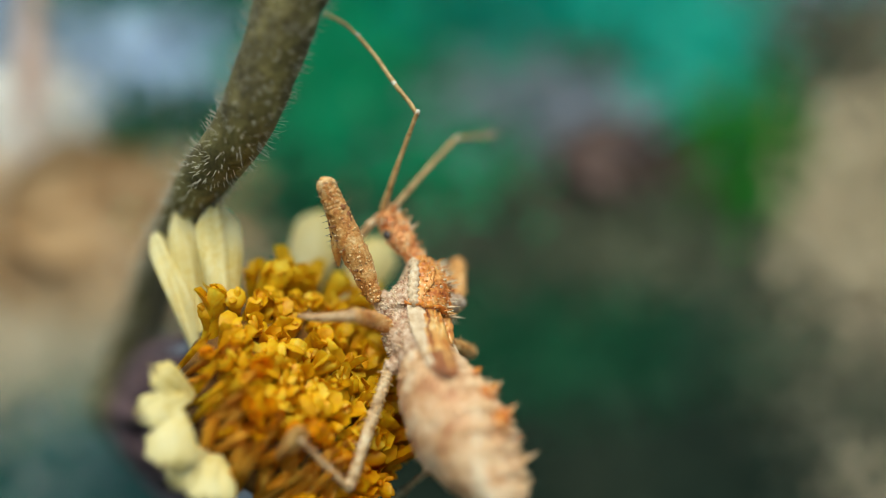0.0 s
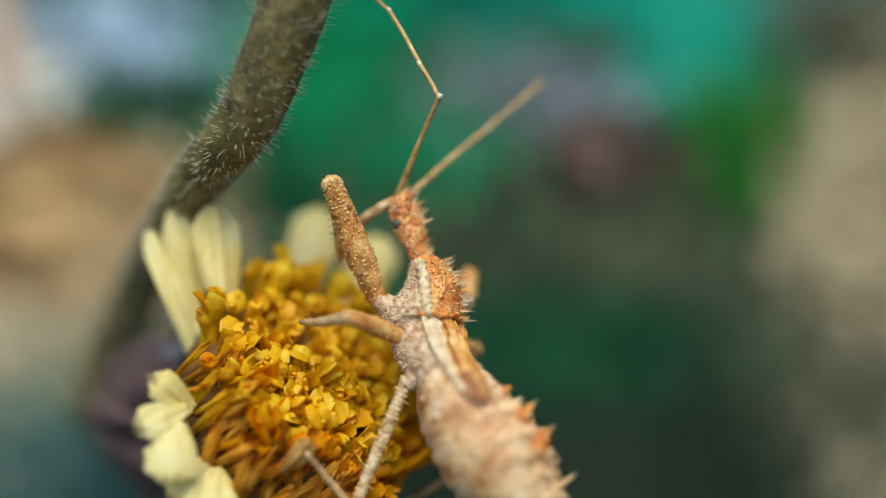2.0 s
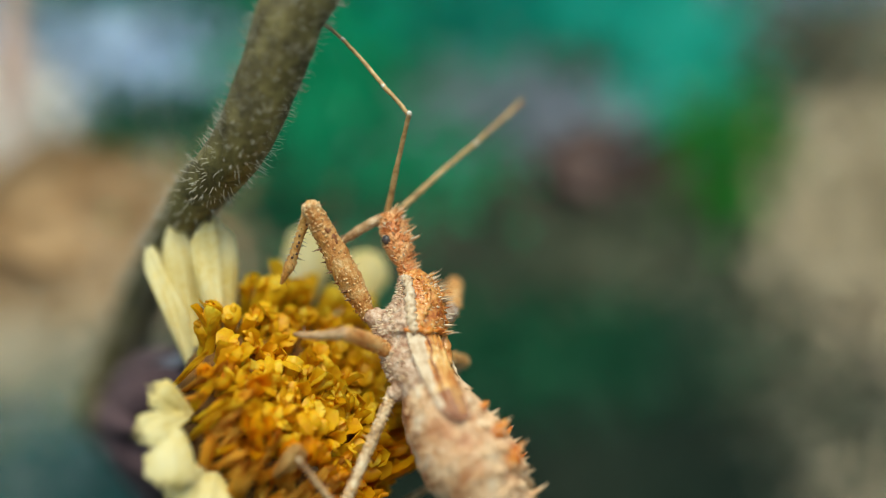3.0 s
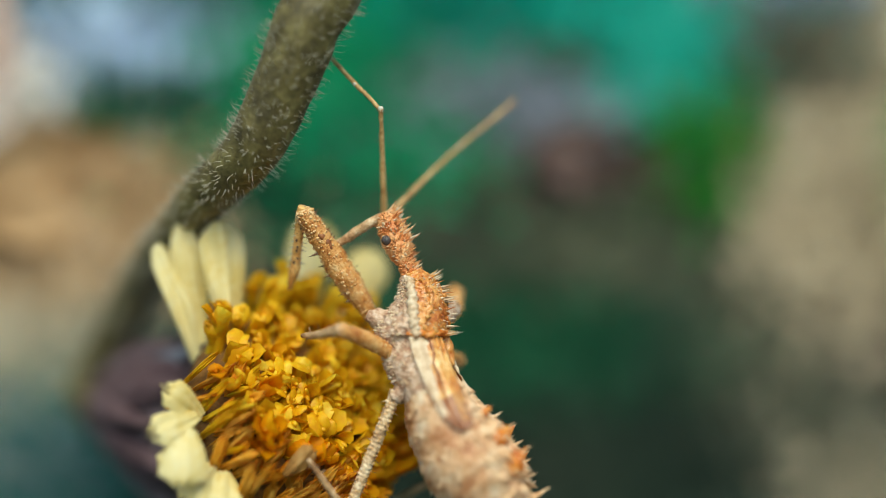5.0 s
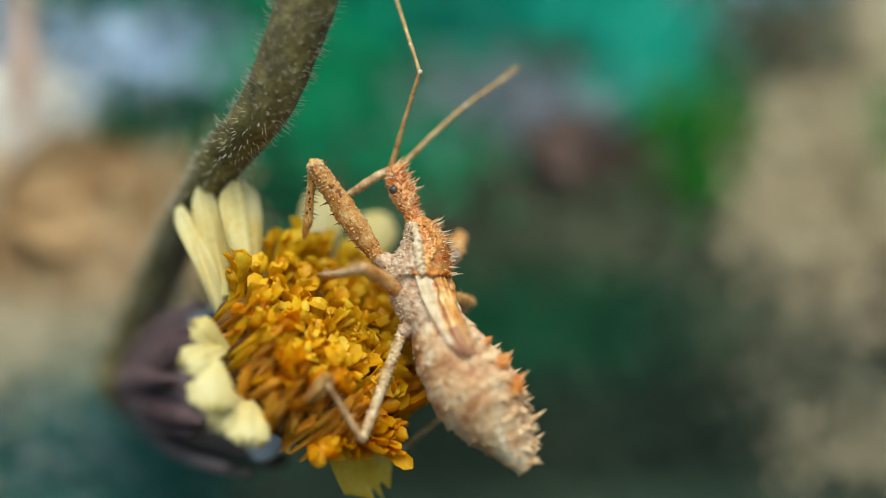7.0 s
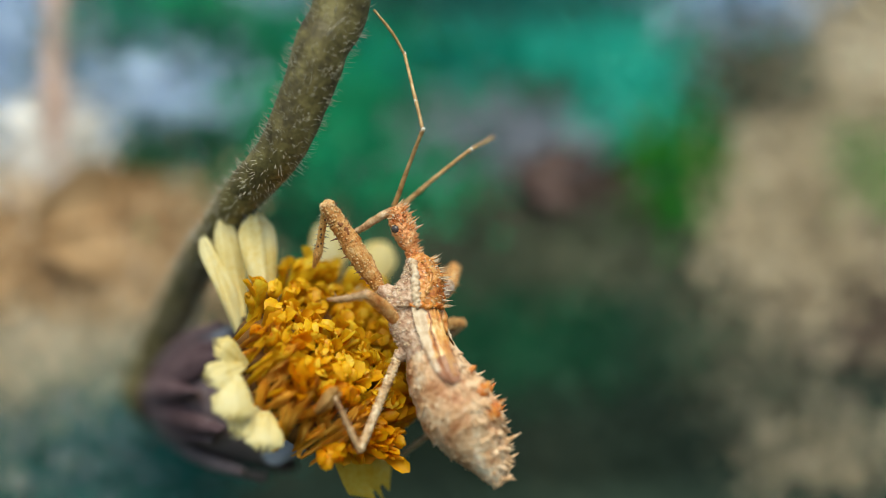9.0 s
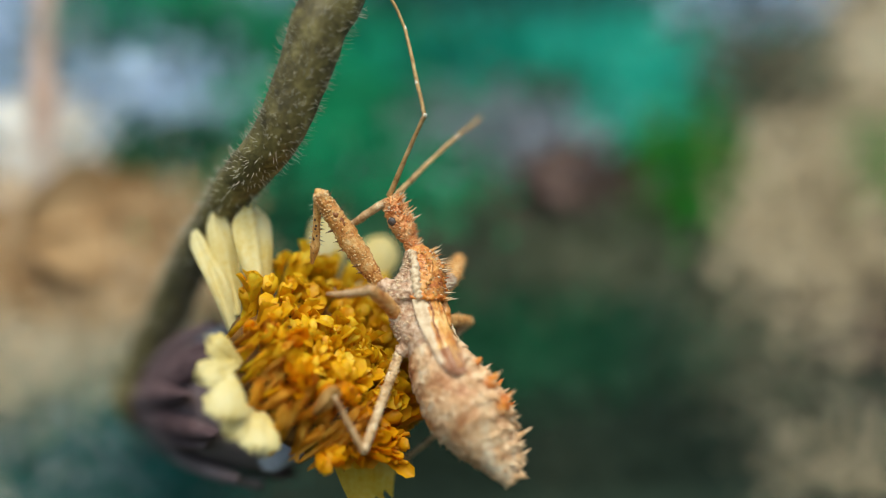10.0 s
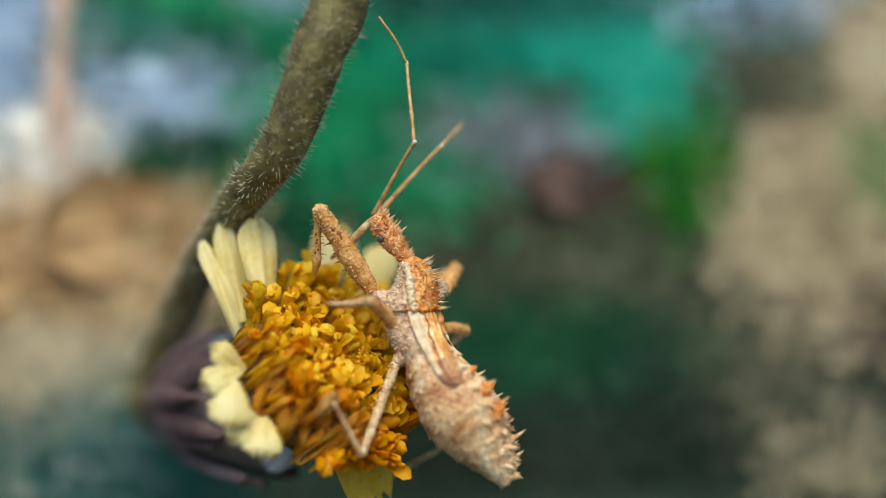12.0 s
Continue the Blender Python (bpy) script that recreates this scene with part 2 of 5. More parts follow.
# ---- ground: one sheet with a mossy bank behind the flower ----
def bank_height(x, y):
    s = min(max((y - 15.0) / 14.0, 0.0), 1.0)
    z = -LIFT + 42.0 * s * s * (3 - 2 * s)
    if y > 5:
        z += min(1.0, (y - 5) / 8) * (0.8 * noise.noise(Vector((x * 0.16, y * 0.16, 3.0))) + 0.3 * noise.noise(Vector((x * 0.7, y * 0.7, 7.0))))
    return z


def on_bank(x, z):
    """The depth at which the bank has the height z."""
    y0, y1 = 14.0, 30.0
    for _ in range(14):
        m = 0.5 * (y0 + y1)
        if bank_height(x, m) < z:
            y0 = m
        else:
            y1 = m
    return 0.5 * (y0 + y1)


def ground():
    bm = bmesh.new()
    xs = [-4e6, -4e5, -4e4, -4000, -600, -200, -80, -55] + [-45 + i * 0.75 for i in range(121)] + [55, 80, 200, 600, 4000, 4e4, 4e5, 4e6]
    ys = [-4e6, -4e5, -4e4, -4000, -600, -200, -80, -40, -15, 0, 6, 10] + [13 + i * 0.4 for i in range(44)] + [32, 36, 45, 80, 400, 4000, 4e4, 4e5, 4e6]
    g = [[bm.verts.new(place(x, y, bank_height(x, y))) for x in xs] for y in ys]
    for j in range(len(ys) - 1):
        for i in range(len(xs) - 1):
            bm.faces.new((g[j][i], g[j][i + 1], g[j + 1][i + 1], g[j + 1][i]))
    ob = part("ground", bm, M["soil"])
    return tagged(ob, "dark mossy soil rising as a bank behind the flower", "ground", kind="structure")


ground()


# ---- far things on the bank, all out of focus ----
def leaf_blade(bm, length, width, curl, wave, seed, nu=14, nv=8, thick=0.08):
    """A leaf blade along +z from the origin, facing -y, in mm."""
    rows = []
    for i in range(nu + 1):
        u = i / nu
        w = width * 0.5 * max(0.02, math.sin(math.pi * (0.04 + 0.96 * u) ** 0.8) ** 0.85)
        row = []
        for j in range(nv + 1):
            v = 2 * j / nv - 1
            x = v * w
            z = length * u
            y = curl * (u * u) * length - 0.18 * width * v * v * (1 - u * 0.5) + wave * noise.noise(Vector((x * 0.35 + seed, z * 0.3, seed)))
            row.append((x, y, z))
        rows.append(row)
    for sgn in (-1, 1):
        g = [[bm.verts.new(Vector((x, y + sgn * thick * 0.5, z)) * MM) for x, y, z in row] for row in rows]
        for a, b in zip(g, g[1:]):
            for j in range(nv):
                q = (a[j], a[j + 1], b[j + 1], b[j])
                bm.faces.new(q if sgn < 0 else q[::-1])
    return rows


def leaf_plant(x, z, length, width, lean, mat, label, name="leafy_shoot", yaw=0.0, pitch=-12.0, curl=-0.15, group="", category="leaf"):
    """One leaf on a short stalk that rises from the bank. x, z: the middle of the blade."""
    a = radians(lean)
    bx, bz = x - math.sin(a) * (length * 0.5 + 1.0), z - math.cos(a) * (length * 0.5 + 1.0)
    y = on_bank(bx, bz)
    t = thing(name, label, category, (bx, y, bz), group)
    t.rotation_euler = (radians(pitch), radians(lean), radians(yaw))
    seed = x * 1.3 + z
    bm = bmesh.new()
    rows = leaf_blade(bm, length, width, curl, 0.06 * width, seed)
    bmesh.ops.translate(bm, verts=bm.verts, vec=(0, 0, 1.0 * MM))
    part("blade", bm, mat, t)
    bm = bmesh.new()
    pts = [(0, 0.3, -1.2, 0.4), (0, 0, 0, 0.35), (0, 0, 1.0, 0.3)] + [(0, rows[k][4][1] - 0.15, 1.0 + rows[k][4][2], 0.28 * (1 - k / 16)) for k in (3, 6, 9, 12)]
    tube(bm, pts, 18, 6)
    part("midrib", bm, mat, t)
    return t


def dry_leaf(x, z, length, width, lean, mat, label, roll=0.0, pitch=-25.0):
    y = on_bank(x, z) - 0.8
    t = thing("dry_leaf", label, "leaf", (x, y, z))
    t.rotation_euler = (radians(pitch), radians(lean), radians(roll))
    bm = bmesh.new()
    rows = leaf_blade(bm, length, width, -0.12, 0.16 * width, x * 0.7 + z, 18, 12, 0.18)
    bmesh.ops.translate(bm, verts=bm.verts, vec=(0, 0, -length * 0.5 * MM))
    part("blade", bm, mat, t)
    bm = bmesh.new()
    tube(bm, [(0, rows[k][6][1] - 0.15, rows[k][6][2] - length * 0.5, 0.35 * (1.1 - k / 18)) for k in (0, 4, 8, 12, 16)], 16, 6)
    part("midrib", bm, mat, t)
    return t


def stone(x, z, w, h, mat, label, d=None, out=0.8):
    d = d or 0.8 * min(w, h)
    y = on_bank(x, z) - 0.15 * d - out
    t = thing("pebble", label, "stone", (x, y, z))
    bm = bmesh.new()
    ball(bm, (0, 0, 0), 1.0, (w * 0.5, d * 0.5, h * 0.5), 16, 0.22, freq=1.3)
    part("stone_body", bm, mat, t)
    return t


# ---- background, from the upper left round to the lower left ----
dry_leaf(-15.58, 2.06, 8.23, 5.76, 78, M["brown"], "curled light brown dry leaf lying on the bank")
dry_leaf(-22.48, -0, 9.18, 5.01, 60, M["brown"], "crumpled light brown dry leaf on the soil")
stone(-20.61, 7.15, 2.07, 2.23, M["white"], "small white rounded pebble on the bank", out=0.5)
stone(-14.35, 10.12, 3.5, 2.34, M["lavender"], "small bluish grey pebble in the grit", out=0.2)
leaf_plant(-3.9, 7.91, 7.91, 5.53, 18, M["green"], "broad mid-green leaf rising from the bank")
leaf_plant(0.78, 10.48, 6.99, 4.66, -25, M["green"], "mid-green leaf rising from the moss")
leaf_plant(-7.66, 4.06, 6.49, 4.06, 10, M["shaded_green"], "green leaf behind the stem, shade put into its colour")
leaf_plant(6.81, 12.61, 9.93, 3.06, 78, M["teal"], "long bluish green leaf lying across the bank")
leaf_plant(13.05, 10.48, 6.99, 3.11, 70, M["teal"], "glossy bluish green leaf on the bank")
leaf_plant(15.07, 4.84, 7.27, 3.63, 14, M["grass"], "bright grass-green leaf on the bank")
dry_leaf(7.97, 4.22, 5.68, 3.24, 85, M["maroon"], "dark brown rotting leaf on the bank")
leaf_plant(5.65, -4.3, 10.3, 3.01, 82, M["shaded_green"], "green leaf lying low on the bank, shade put into its colour")
leaf_plant(11.47, -7.02, 7.89, 3.51, -75, M["shaded_green"], "green leaf near the ground, shade put into its colour")


def drift(name, label, mat, count, x, z, sx, sz, seed, size=0.72):
    """Loose small flakes strewn thickly in the middle and thinly at the edge over part of the bank."""
    g = random.Random(seed)
    bm = bmesh.new()
    low = z < -3.0
    size *= 0.55 if low else 1.0
    for _ in range(int(count * (9.0 if low else 5.2))):
        px, pz = g.gauss(x, sx), min(max(g.gauss(z, sz), -14.0), 26.0)
        p = Vector((px, on_bank(px, pz) - g.uniform(0.05, 1.0), pz))
        d = Vector((g.uniform(-1, 1), g.uniform(-0.9, 0.1), g.uniform(-0.5, 1))).normalized()
        s = d.cross(Vector((g.uniform(-0.5, 0.5), -1, 0.3))).normalized()
        ln, w = g.uniform(0.7, 1.3) * size, g.uniform(0.25, 0.45) * size
        n = d.cross(s) * 0.12 * ln
        v = [bm.verts.new(place(*c)) for c in (p, p + d * ln * 0.45 + s * w, p + d * ln * 0.5 - n, p + d * ln * 0.45 - s * w, p + d * ln)]
        for f in ((0, 1, 2), (0, 2, 3), (1, 4, 2), (2, 4, 3)):
            bm.faces.new([v[k] for k in f])
    ob = part(name, bm, mat)
    return tagged(ob, label, name.replace("_", " "), kind="stuff")


drift("leaf_crumbs", "tan crumbs of dead leaves on the bank", M["tan"], 900, -16.9, 1.21, 3.91, 1.84, 1)
drift("leaf_crumbs", "brown crumbs of dead leaves on the bank", M["brown"], 350, -19.16, -0.23, 2.32, 0.928, 2)
drift("leaf_crumbs", "tan crumbs of dead leaves behind the stem", M["tan"], 250, -11.74, 1.03, 1.55, 1.32, 3)
drift("grit", "white shell grit on the bank", M["white"], 336, -18.5, 6.6, 1.22, 1.22, 4)
drift("grit", "bluish grey grit on the bank", M["lavender"], 430, -14, 9.35, 2.44, 1.36, 5)
drift("moss", "dark moss between grit and dead leaves", M["shaded_green"], 260, -12.75, 5.95, 2.39, 0.946, 6)
drift("grit", "pale grey grit at the top of the bank", M["palegrey"], 90, -17.77, 10.26, 1.89, 1.62, 7)
drift("moss", "loose mid-green moss on the bank", M["green"], 1300, -3.79, 8.01, 3.46, 2.91, 8)
drift("moss", "green moss low on the bank, shade put into its colour", M["shaded_green"], 350, -5.76, 2.39, 2.34, 1.31, 9)
drift("moss", "mid-green moss on the bank", M["green"], 260, 0.94, 4.49, 2.36, 1.57, 10)
drift("moss", "bluish green moss at the top of the bank", M["teal"], 1050, 6.95, 10.96, 5.37, 1.07, 11)
drift("moss", "bluish green moss beside the grit", M["teal"], 360, 12.62, 8.42, 2.13, 1.48, 12)
drift("moss", "lavender grey grit in the moss", M["greystone"], 600, 4.38, 6.8, 2.54, 1.22, 13)
drift("moss", "dark moss above grey grit", M["shaded_green"], 200, 6.79, 9.14, 1.47, 0.653, 14)
drift("leaf_crumbs", "dark brown crumbs of rotting leaves", M["maroon"], 290, 7.4, 3.84, 2.88, 1.19, 15)
drift("moss", "bright green moss tuft on the bank", M["grass"], 900, 14.2, 5.0, 1.25, 1.6, 16)
drift("grit", "beige sand on the bank", M["beige"], 1326, 19.4, 2.9, 1.85, 2.44, 17)
drift("grit", "grey brown grit at the top of the bank", M["stonedust"], 666, 18.19, 10.26, 2.16, 1.89, 18)
drift("grit", "grey brown grit near the ground", M["stonedust"], 40, 17.94, -8.63, 1.48, 1.97, 19)
drift("leaf_crumbs", "olive crumbs of rotting leaves", M["olive"], 816, 5.27, 0.29, 4.39, 1.27, 20)
# the lower bank's shade is carried by the colour of these flakes
drift("moss", "green moss on the lower bank, shade put into its colour", M["shaded_green"], 2550, 4.65, -4.05, 4.83, 1.37, 21)
drift("grit", "grey brown grit low on the bank", M["stonedust"], 620, 17.1, -3.02, 2.54, 2.01, 22)
drift("grit", "dark crumbs of soil", M["soil"], 595, 7.32, -8.44, 6.46, 1.48, 23)
drift("grit", "pale beige sand low on the bank", M["beige"], 500, -18.25, -4.55, 2.81, 1.5, 24)
drift("grit", "bluish grey grit near the ground", M["greystone"], 90, -15.65, -8.9, 2.22, 1.48, 25)
drift("moss", "deep bluish green moss on the ground", M["darkteal"], 676, -15.45, -8.5, 3.13, 2.04, 26)
drift("grit", "pale grey grit near the ground", M["palegrey"], 42, -19.11, -8.9, 1.73, 1.48, 27)
drift("grit", "bluish grey grit at the top of the bank", M["lavender"], 220, -23.44, 10.26, 1.62, 1.62, 28)
drift("grit", "white shell grit beside dead leaves", M["white"], 90, -23.75, 5.04, 1.57, 1.57, 29)
drift("grit", "pale bluish grit along the crest", M["lavender"], 252, 18.4, 14, 2.3, 1.3, 30)
drift("moss", "deep bluish green moss along the crest", M["darkteal"], 800, 5.04, 13.92, 5.73, 1.21, 31)
drift("grit", "beige sand high on the bank", M["beige"], 554, 24.9, 9.4, 2.93, 3.22, 32)
drift("moss", "bright green moss tuft on the bank", M["grass"], 220, 24.64, 4.39, 1.29, 1.46, 33)
drift("leaf_crumbs", "dark brown crumbs of rotting leaves", M["maroon"], 280, 25.4, -2, 2.82, 1.76, 34)
drift("grit", "beige sand on the bank", M["beige"], 892, 21.64, 0.52, 2.54, 1.97, 35)
drift("moss", "mid-green moss along the crest", M["green"], 300, -9.84, 13.06, 3.28, 1.38, 36)

drift("grit", "light blue grit beside the twig", M["lavender"], 260, -22.5, 13.4, 1.6, 2.0, 37)
drift("grit", "light blue grit over the moss", M["lavender"], 130, -7.6, 15.1, 1.3, 0.9, 38)
drift("moss", "deep bluish green moss among bluish grit", M["darkteal"], 420, -14.6, 11.4, 2.8, 1.3, 40)
drift("grit", "pale sand low on the bank", M["beige"], 55, 20.6, -10.0, 2.6, 1.6, 39)
drift("leaf_crumbs", "olive crumbs beside pale sand", M["olive"], 330, 19.1, 10.1, 1.5, 1.5, 40)


def twig(pts, mat, label):
    b = pts[0]
    t = thing("twig", label, "twig", b[:3])
    bm = bmesh.new()
    tube(bm, [(p[0] - b[0], p[1] - b[1], p[2] - b[2], p[3]) for p in pts], 24, 10, 0.15)
    part("twig_bark", bm, mat, t)
    return t


twig([(-18.6, on_bank(-18.6, 3), 3.0, 0.75), (-18.9, 21.5, 8, 0.75), (-19.3, 23, 13, 0.7), (-19.7, 26, 26, 0.7)], M["pink"], "pinkish brown twig standing in the bank")


# ---- the plant: stem, flower head ----
HEAD_C = Vector((-3.6, 0.55, -3.4))
HEAD_N = Vector((0.50, -0.66, 0.56)).normalized()
HEAD_U = (Vector((0, 0, 1)) - HEAD_N * HEAD_N.z).normalized()
HEAD_V = HEAD_N.cross(HEAD_U)
DISC_R = 3.8
rnd = random.Random(4)

STEM = [(-46, 2, -27, 1.28), (-43, 0, 0, 1.18), (-34, -3, 28, 1.07), (-18, -5, 33, 1.02), (-6.5, -5, 22, 0.98), (-3.58, -0.7, 10.35, 1.03), (-4.32, -0.2, 6.99, 0.97), (-4.99, 0.15, 5.15, 0.9),
        (-5.83, 0.75, 3.47, 0.84), (-7.38, 2.8, 2.03, 0.77), (-8.73, 5.6, 0.57, 0.77), (-9.92, 8.6, -0.65, 0.83), (-11.12, 11.2, -2.43, 0.88), (-12.15, 13, -4.12, 0.96), (-12.8, 14, -5.46, 1.07), (-12.8, 14, -6.23, 1.18), (-12.33, 13.4, -6.53, 1.28)]


def flower_plant():
    t = thing("flower", "withered yellow flower head with cream petals on a hairy olive stem", "flower", (HEAD_C.x, HEAD_C.y, HEAD_C.z))
    o = HEAD_C

    def rel(p):
        return Vector(p) - o

    # stem and its hairs
    bm = bmesh.new()
    q = tube(bm, [(p[0] - o.x, p[1] - o.y, p[2] - o.z, p[3]) for p in STEM], 220, 28, 0.03, freq=2.2)
    stem = part("stem", bm, M["stem"], t, "ribbed olive brown stem")
    bm = bmesh.new()
    for _ in range(2300):
        k = rnd.uniform(70, 190)
        i = int(k)
        p = Vector((q[i] + (q[i + 1] - q[i]) * (k - i))[:3])
        d = Vector((q[i + 1] - q[i])[:3]).normalized()
        r = q[i][3]
        a = d.orthogonal().normalized()
        a.rotate(Matrix.Rotation(rnd.uniform(0, 6.283), 3, d))
        ln = rnd.uniform(0.14, 0.5)
        b = p + a * r * 0.97
        mid = b + a * ln * 0.6 + d * rnd.uniform(-0.12, 0.05)
        tip = mid + a * ln * 0.3 + d * rnd.uniform(-0.25, 0.10) + a.cross(d) * rnd.uniform(-0.12, 0.12)
        w = d.cross(a).normalized() * 0.014
        v = [bm.verts.new(c * MM) for c in (b + w, b - w, b + d * 0.018, mid + w * 0.7, mid - w * 0.7, mid + d * 0.012, tip)]
        for f in ((0, 1, 4, 3), (1, 2, 5, 4), (2, 0, 3, 5), (3, 4, 6), (4, 5, 6), (5, 3, 6)):
            bm.faces.new([v[n] for n in f])
    tagged(part("stem_hairs", bm, M["hair"], stem, "fine pale hairs on the stem"), kind="stuff")

    # involucre of purple bracts
    base = Vector((-12.31, 13.3, -6.47)) - o
    front = -HEAD_N * 2.7 + Vector((-0.7, 2.6, -0.7))
    axis = (front - base).normalized()
    bm = bmesh.new()
    cup = [(base.x, base.y, base.z, 0.9)]
    for s, r in ((0.12, 1.3), (0.3, 1.9), (0.5, 2.4), (0.7, 2.7), (0.9, 2.7), (1.0, 2.3)):
        c = base.lerp(front, s)
        cup.append((c.x, c.y, c.z, r))
    tube(bm, cup, 24, 24, 0.2)
    inv = part("involucre", bm, M["bract"], t, "dull purple bracts closed round the base")
    across = axis.orthogonal().normalized()
    for k in range(18):
        bm = bmesh.new()
        a = k / 18 * 6.283 + rnd.uniform(-0.12, 0.12)
        rad = across * math.cos(a) + axis.cross(across) * math.sin(a)
        side = axis.cross(rad)
        rows = []
        swell, far, wide, sway = rnd.uniform(2.0, 2.5), rnd.uniform(0.75, 1.05), rnd.uniform(0.55, 0.9), rnd.uniform(-0.4, 0.4)
        for i in range(9):
            u = i / 8
            c = base.lerp(front, u * far) + rad * (0.8 + swell * math.sin(min(1, u * 1.15) * 1.57) + 0.25 * u ** 4) + side * sway * u * u
            w = wide * (math.sin(math.pi * (0.12 + 0.86 * u)) ** 0.8) + 0.03
            rows.append([c + side * w * v + rad * (0.18 - 0.3 * v * v) for v in (-1, -0.5, 0, 0.5, 1)])
        for sg in (0.05, -0.05):
            g = [[bm.verts.new((p + rad * sg) * MM) for p in row] for row in rows]
            for x, y in zip(g, g[1:]):
                for j in range(4):
                    bm.faces.new((x[j], x[j + 1], y[j + 1], y[j]))
        part("bract", bm, M["bract"], inv)

    # receptacle
    bm = bmesh.new()
    loops = []
    for i in range(10):
        u = i / 9
        r = (DISC_R - 0.55) * math.cos(u * 1.45)
        h = -2.4 + 1.75 * math.sin(u * 1.571)
        loops.append([(HEAD_U * math.cos(k / 32 * 6.2832) * r + HEAD_V * math.sin(k / 32 * 6.2832) * r + HEAD_N * h) * MM for k in range(32)])
    rings(bm, loops)
    part("receptacle", bm, M["core"], t)

    # disc florets: a few shapes shared by all
    shapes = []
    for s in range(9):
        bm = bmesh.new()
        r0 = rnd.uniform(0.10, 0.13)
        r1 = rnd.uniform(0.13, 0.17)
        lng = 1.0
        n = 8
        prof = [(0, r0), (0.55 * lng, r0 * 1.15), (0.8 * lng, r1), (lng, r1 * 1.1)]
        loops = [[Vector((math.cos(k / n * 6.2832) * r, math.sin(k / n * 6.2832) * r, z)) * MM for k in range(n)] for z, r in prof]
        vs = rings(bm, loops, caps=False)
        lobes = (2, 1, 2, 2, 3, 1, 2, 2, 1)[s]
        for k in range(lobes):
            a0 = k / lobes * 6.2832 + rnd.uniform(-0.35, 0.35)
            wd = rnd.uniform(0.17, 0.24)
            ll = rnd.uniform(0.5, 0.85)
            bend = rnd.choice((rnd.uniform(-1.8, -0.6), rnd.uniform(-0.9, 0.2), rnd.uniform(0.1, 1.1)))
            fold = rnd.uniform(0.3, 0.65)
            out = Vector((math.cos(a0), math.sin(a0), 0))
            sd = Vector((-math.sin(a0), math.cos(a0), 0))
            rows = []
            at = out * r1 * 0.8 + Vector((0, 0, lng - 0.12))
            for i in range(9):
                u = i / 8
                an = 0.1 + bend * u ** 1.3
                if i:
                    at = at + (out * math.sin(an) + Vector((0, 0, math.cos(an)))) * ll / 8
                up = out * math.cos(an) - Vector((0, 0, math.sin(an)))
                w = wd * (0.72 + 0.42 * u) * math.sqrt(max(0.02, 1 - max(0.0, (u - 0.55) / 0.45) ** 2.6)) * (1.06 if i % 2 else 0.94)
                rows.append([(at + sd * w * v - up * fold * w * v * v, up * (1 - 0.7 * v * v)) for v in (-1, -0.6, 0, 0.6, 1)])
            # a fleshy lobe: two skins that meet at the edges
            for sg in (0.035, -0.02):
                g = [[bm.verts.new((p + n * sg) * MM) for p, n in row] for row in rows]
                for x, y in zip(g, g[1:]):
                    for j in range(4):
                        bm.faces.new((x[j], x[j + 1], y[j + 1], y[j]))
        # style that fills the throat, forked at its tip
        for k in range(2):
            a0 = rnd.uniform(0, 6.28)
            e = Vector((math.cos(a0), math.sin(a0), 0)) * 0.16
            tube(bm, [(0, 0, 0.5, 0.07), (0, 0, 0.98, 0.075), (e.x * 0.5, e.y * 0.5, 1.22, 0.07), (e.x, e.y, 1.30 + 0.1 * k, 0.04)], 8, 6)
        me = bpy.data.meshes.new("floret")
        bm.normal_update()
        for f in bm.faces:
            f.smooth = True
        bm.to_mesh(me)
        bm.free()
        me.materials.append(M["floret"])
        shapes.append(me)
    rim_shapes = []
    for me in shapes:
        rim = me.copy()
        rim.materials[0] = M["floret_rim"]
        rim_shapes.append(rim)
    total = 250
    for k in range(total):
        fr = math.sqrt((k + 0.6) / total)
        a = k * 2.39996 + rnd.uniform(-0.12, 0.12)
        rad = HEAD_U * math.cos(a) + HEAD_V * math.sin(a)
        near = max(0.0, -rad.dot(Vector((0.52, 0.60, 0.60))))
        if (near > 0.55 and fr > 0.80) or (rad.x < -0.35 and rad.z > 0 and fr > 0.86):
            continue
        high = max(0.0, rad.dot(HEAD_U))
        r = DISC_R * fr * (0.93 - 0.06 * near + 0.24 * high + 0.12 * max(0.0, -rad.dot(HEAD_V)) - 0.13 * max(0.0, -rad.dot(HEAD_U)))
        tilt = radians(44) * fr ** 1.4 * (1 - 0.9 * near) * (1 - 0.55 * high) + rnd.uniform(-0.38, 0.38)
        foot = rad * r * 0.86 + HEAD_N * (-1.0 - (1.7 - 0.6 * high) * fr * fr + rnd.uniform(-0.25, 0.2))
        d = (HEAD_N * math.cos(tilt) + rad * math.sin(tilt) + rad.cross(HEAD_N) * rnd.uniform(-0.35, 0.35)).normalized()
        size = rnd.uniform(1.2, 1.75) * (0.85 + 0.2 * fr)
        stretch = rnd.uniform(0.85, 1.15) * (0.9 + 0.8 * fr ** 3) * (1 - 0.3 * high)
        rim = (fr > 0.80 and rad.dot(Vector((0.6, 0, -0.8))) > 0.25) or (near > 0.3 and fr > 0.68)
        if fr > 0.84 and high < 0.3:
            size *= 0.8
        ob = new("floret", (rim_shapes if rim else shapes)[rnd.randrange(9)])
        z = d.to_track_quat("Z", "Y").to_matrix().to_4x4()
        ob.matrix_basis = Matrix.Translation(foot * MM) @ z @ Matrix.Rotation(rnd.uniform(0, 6.28), 4, "Z") @ Matrix.Diagonal((size, size, stretch, 1))
        ob.parent = t

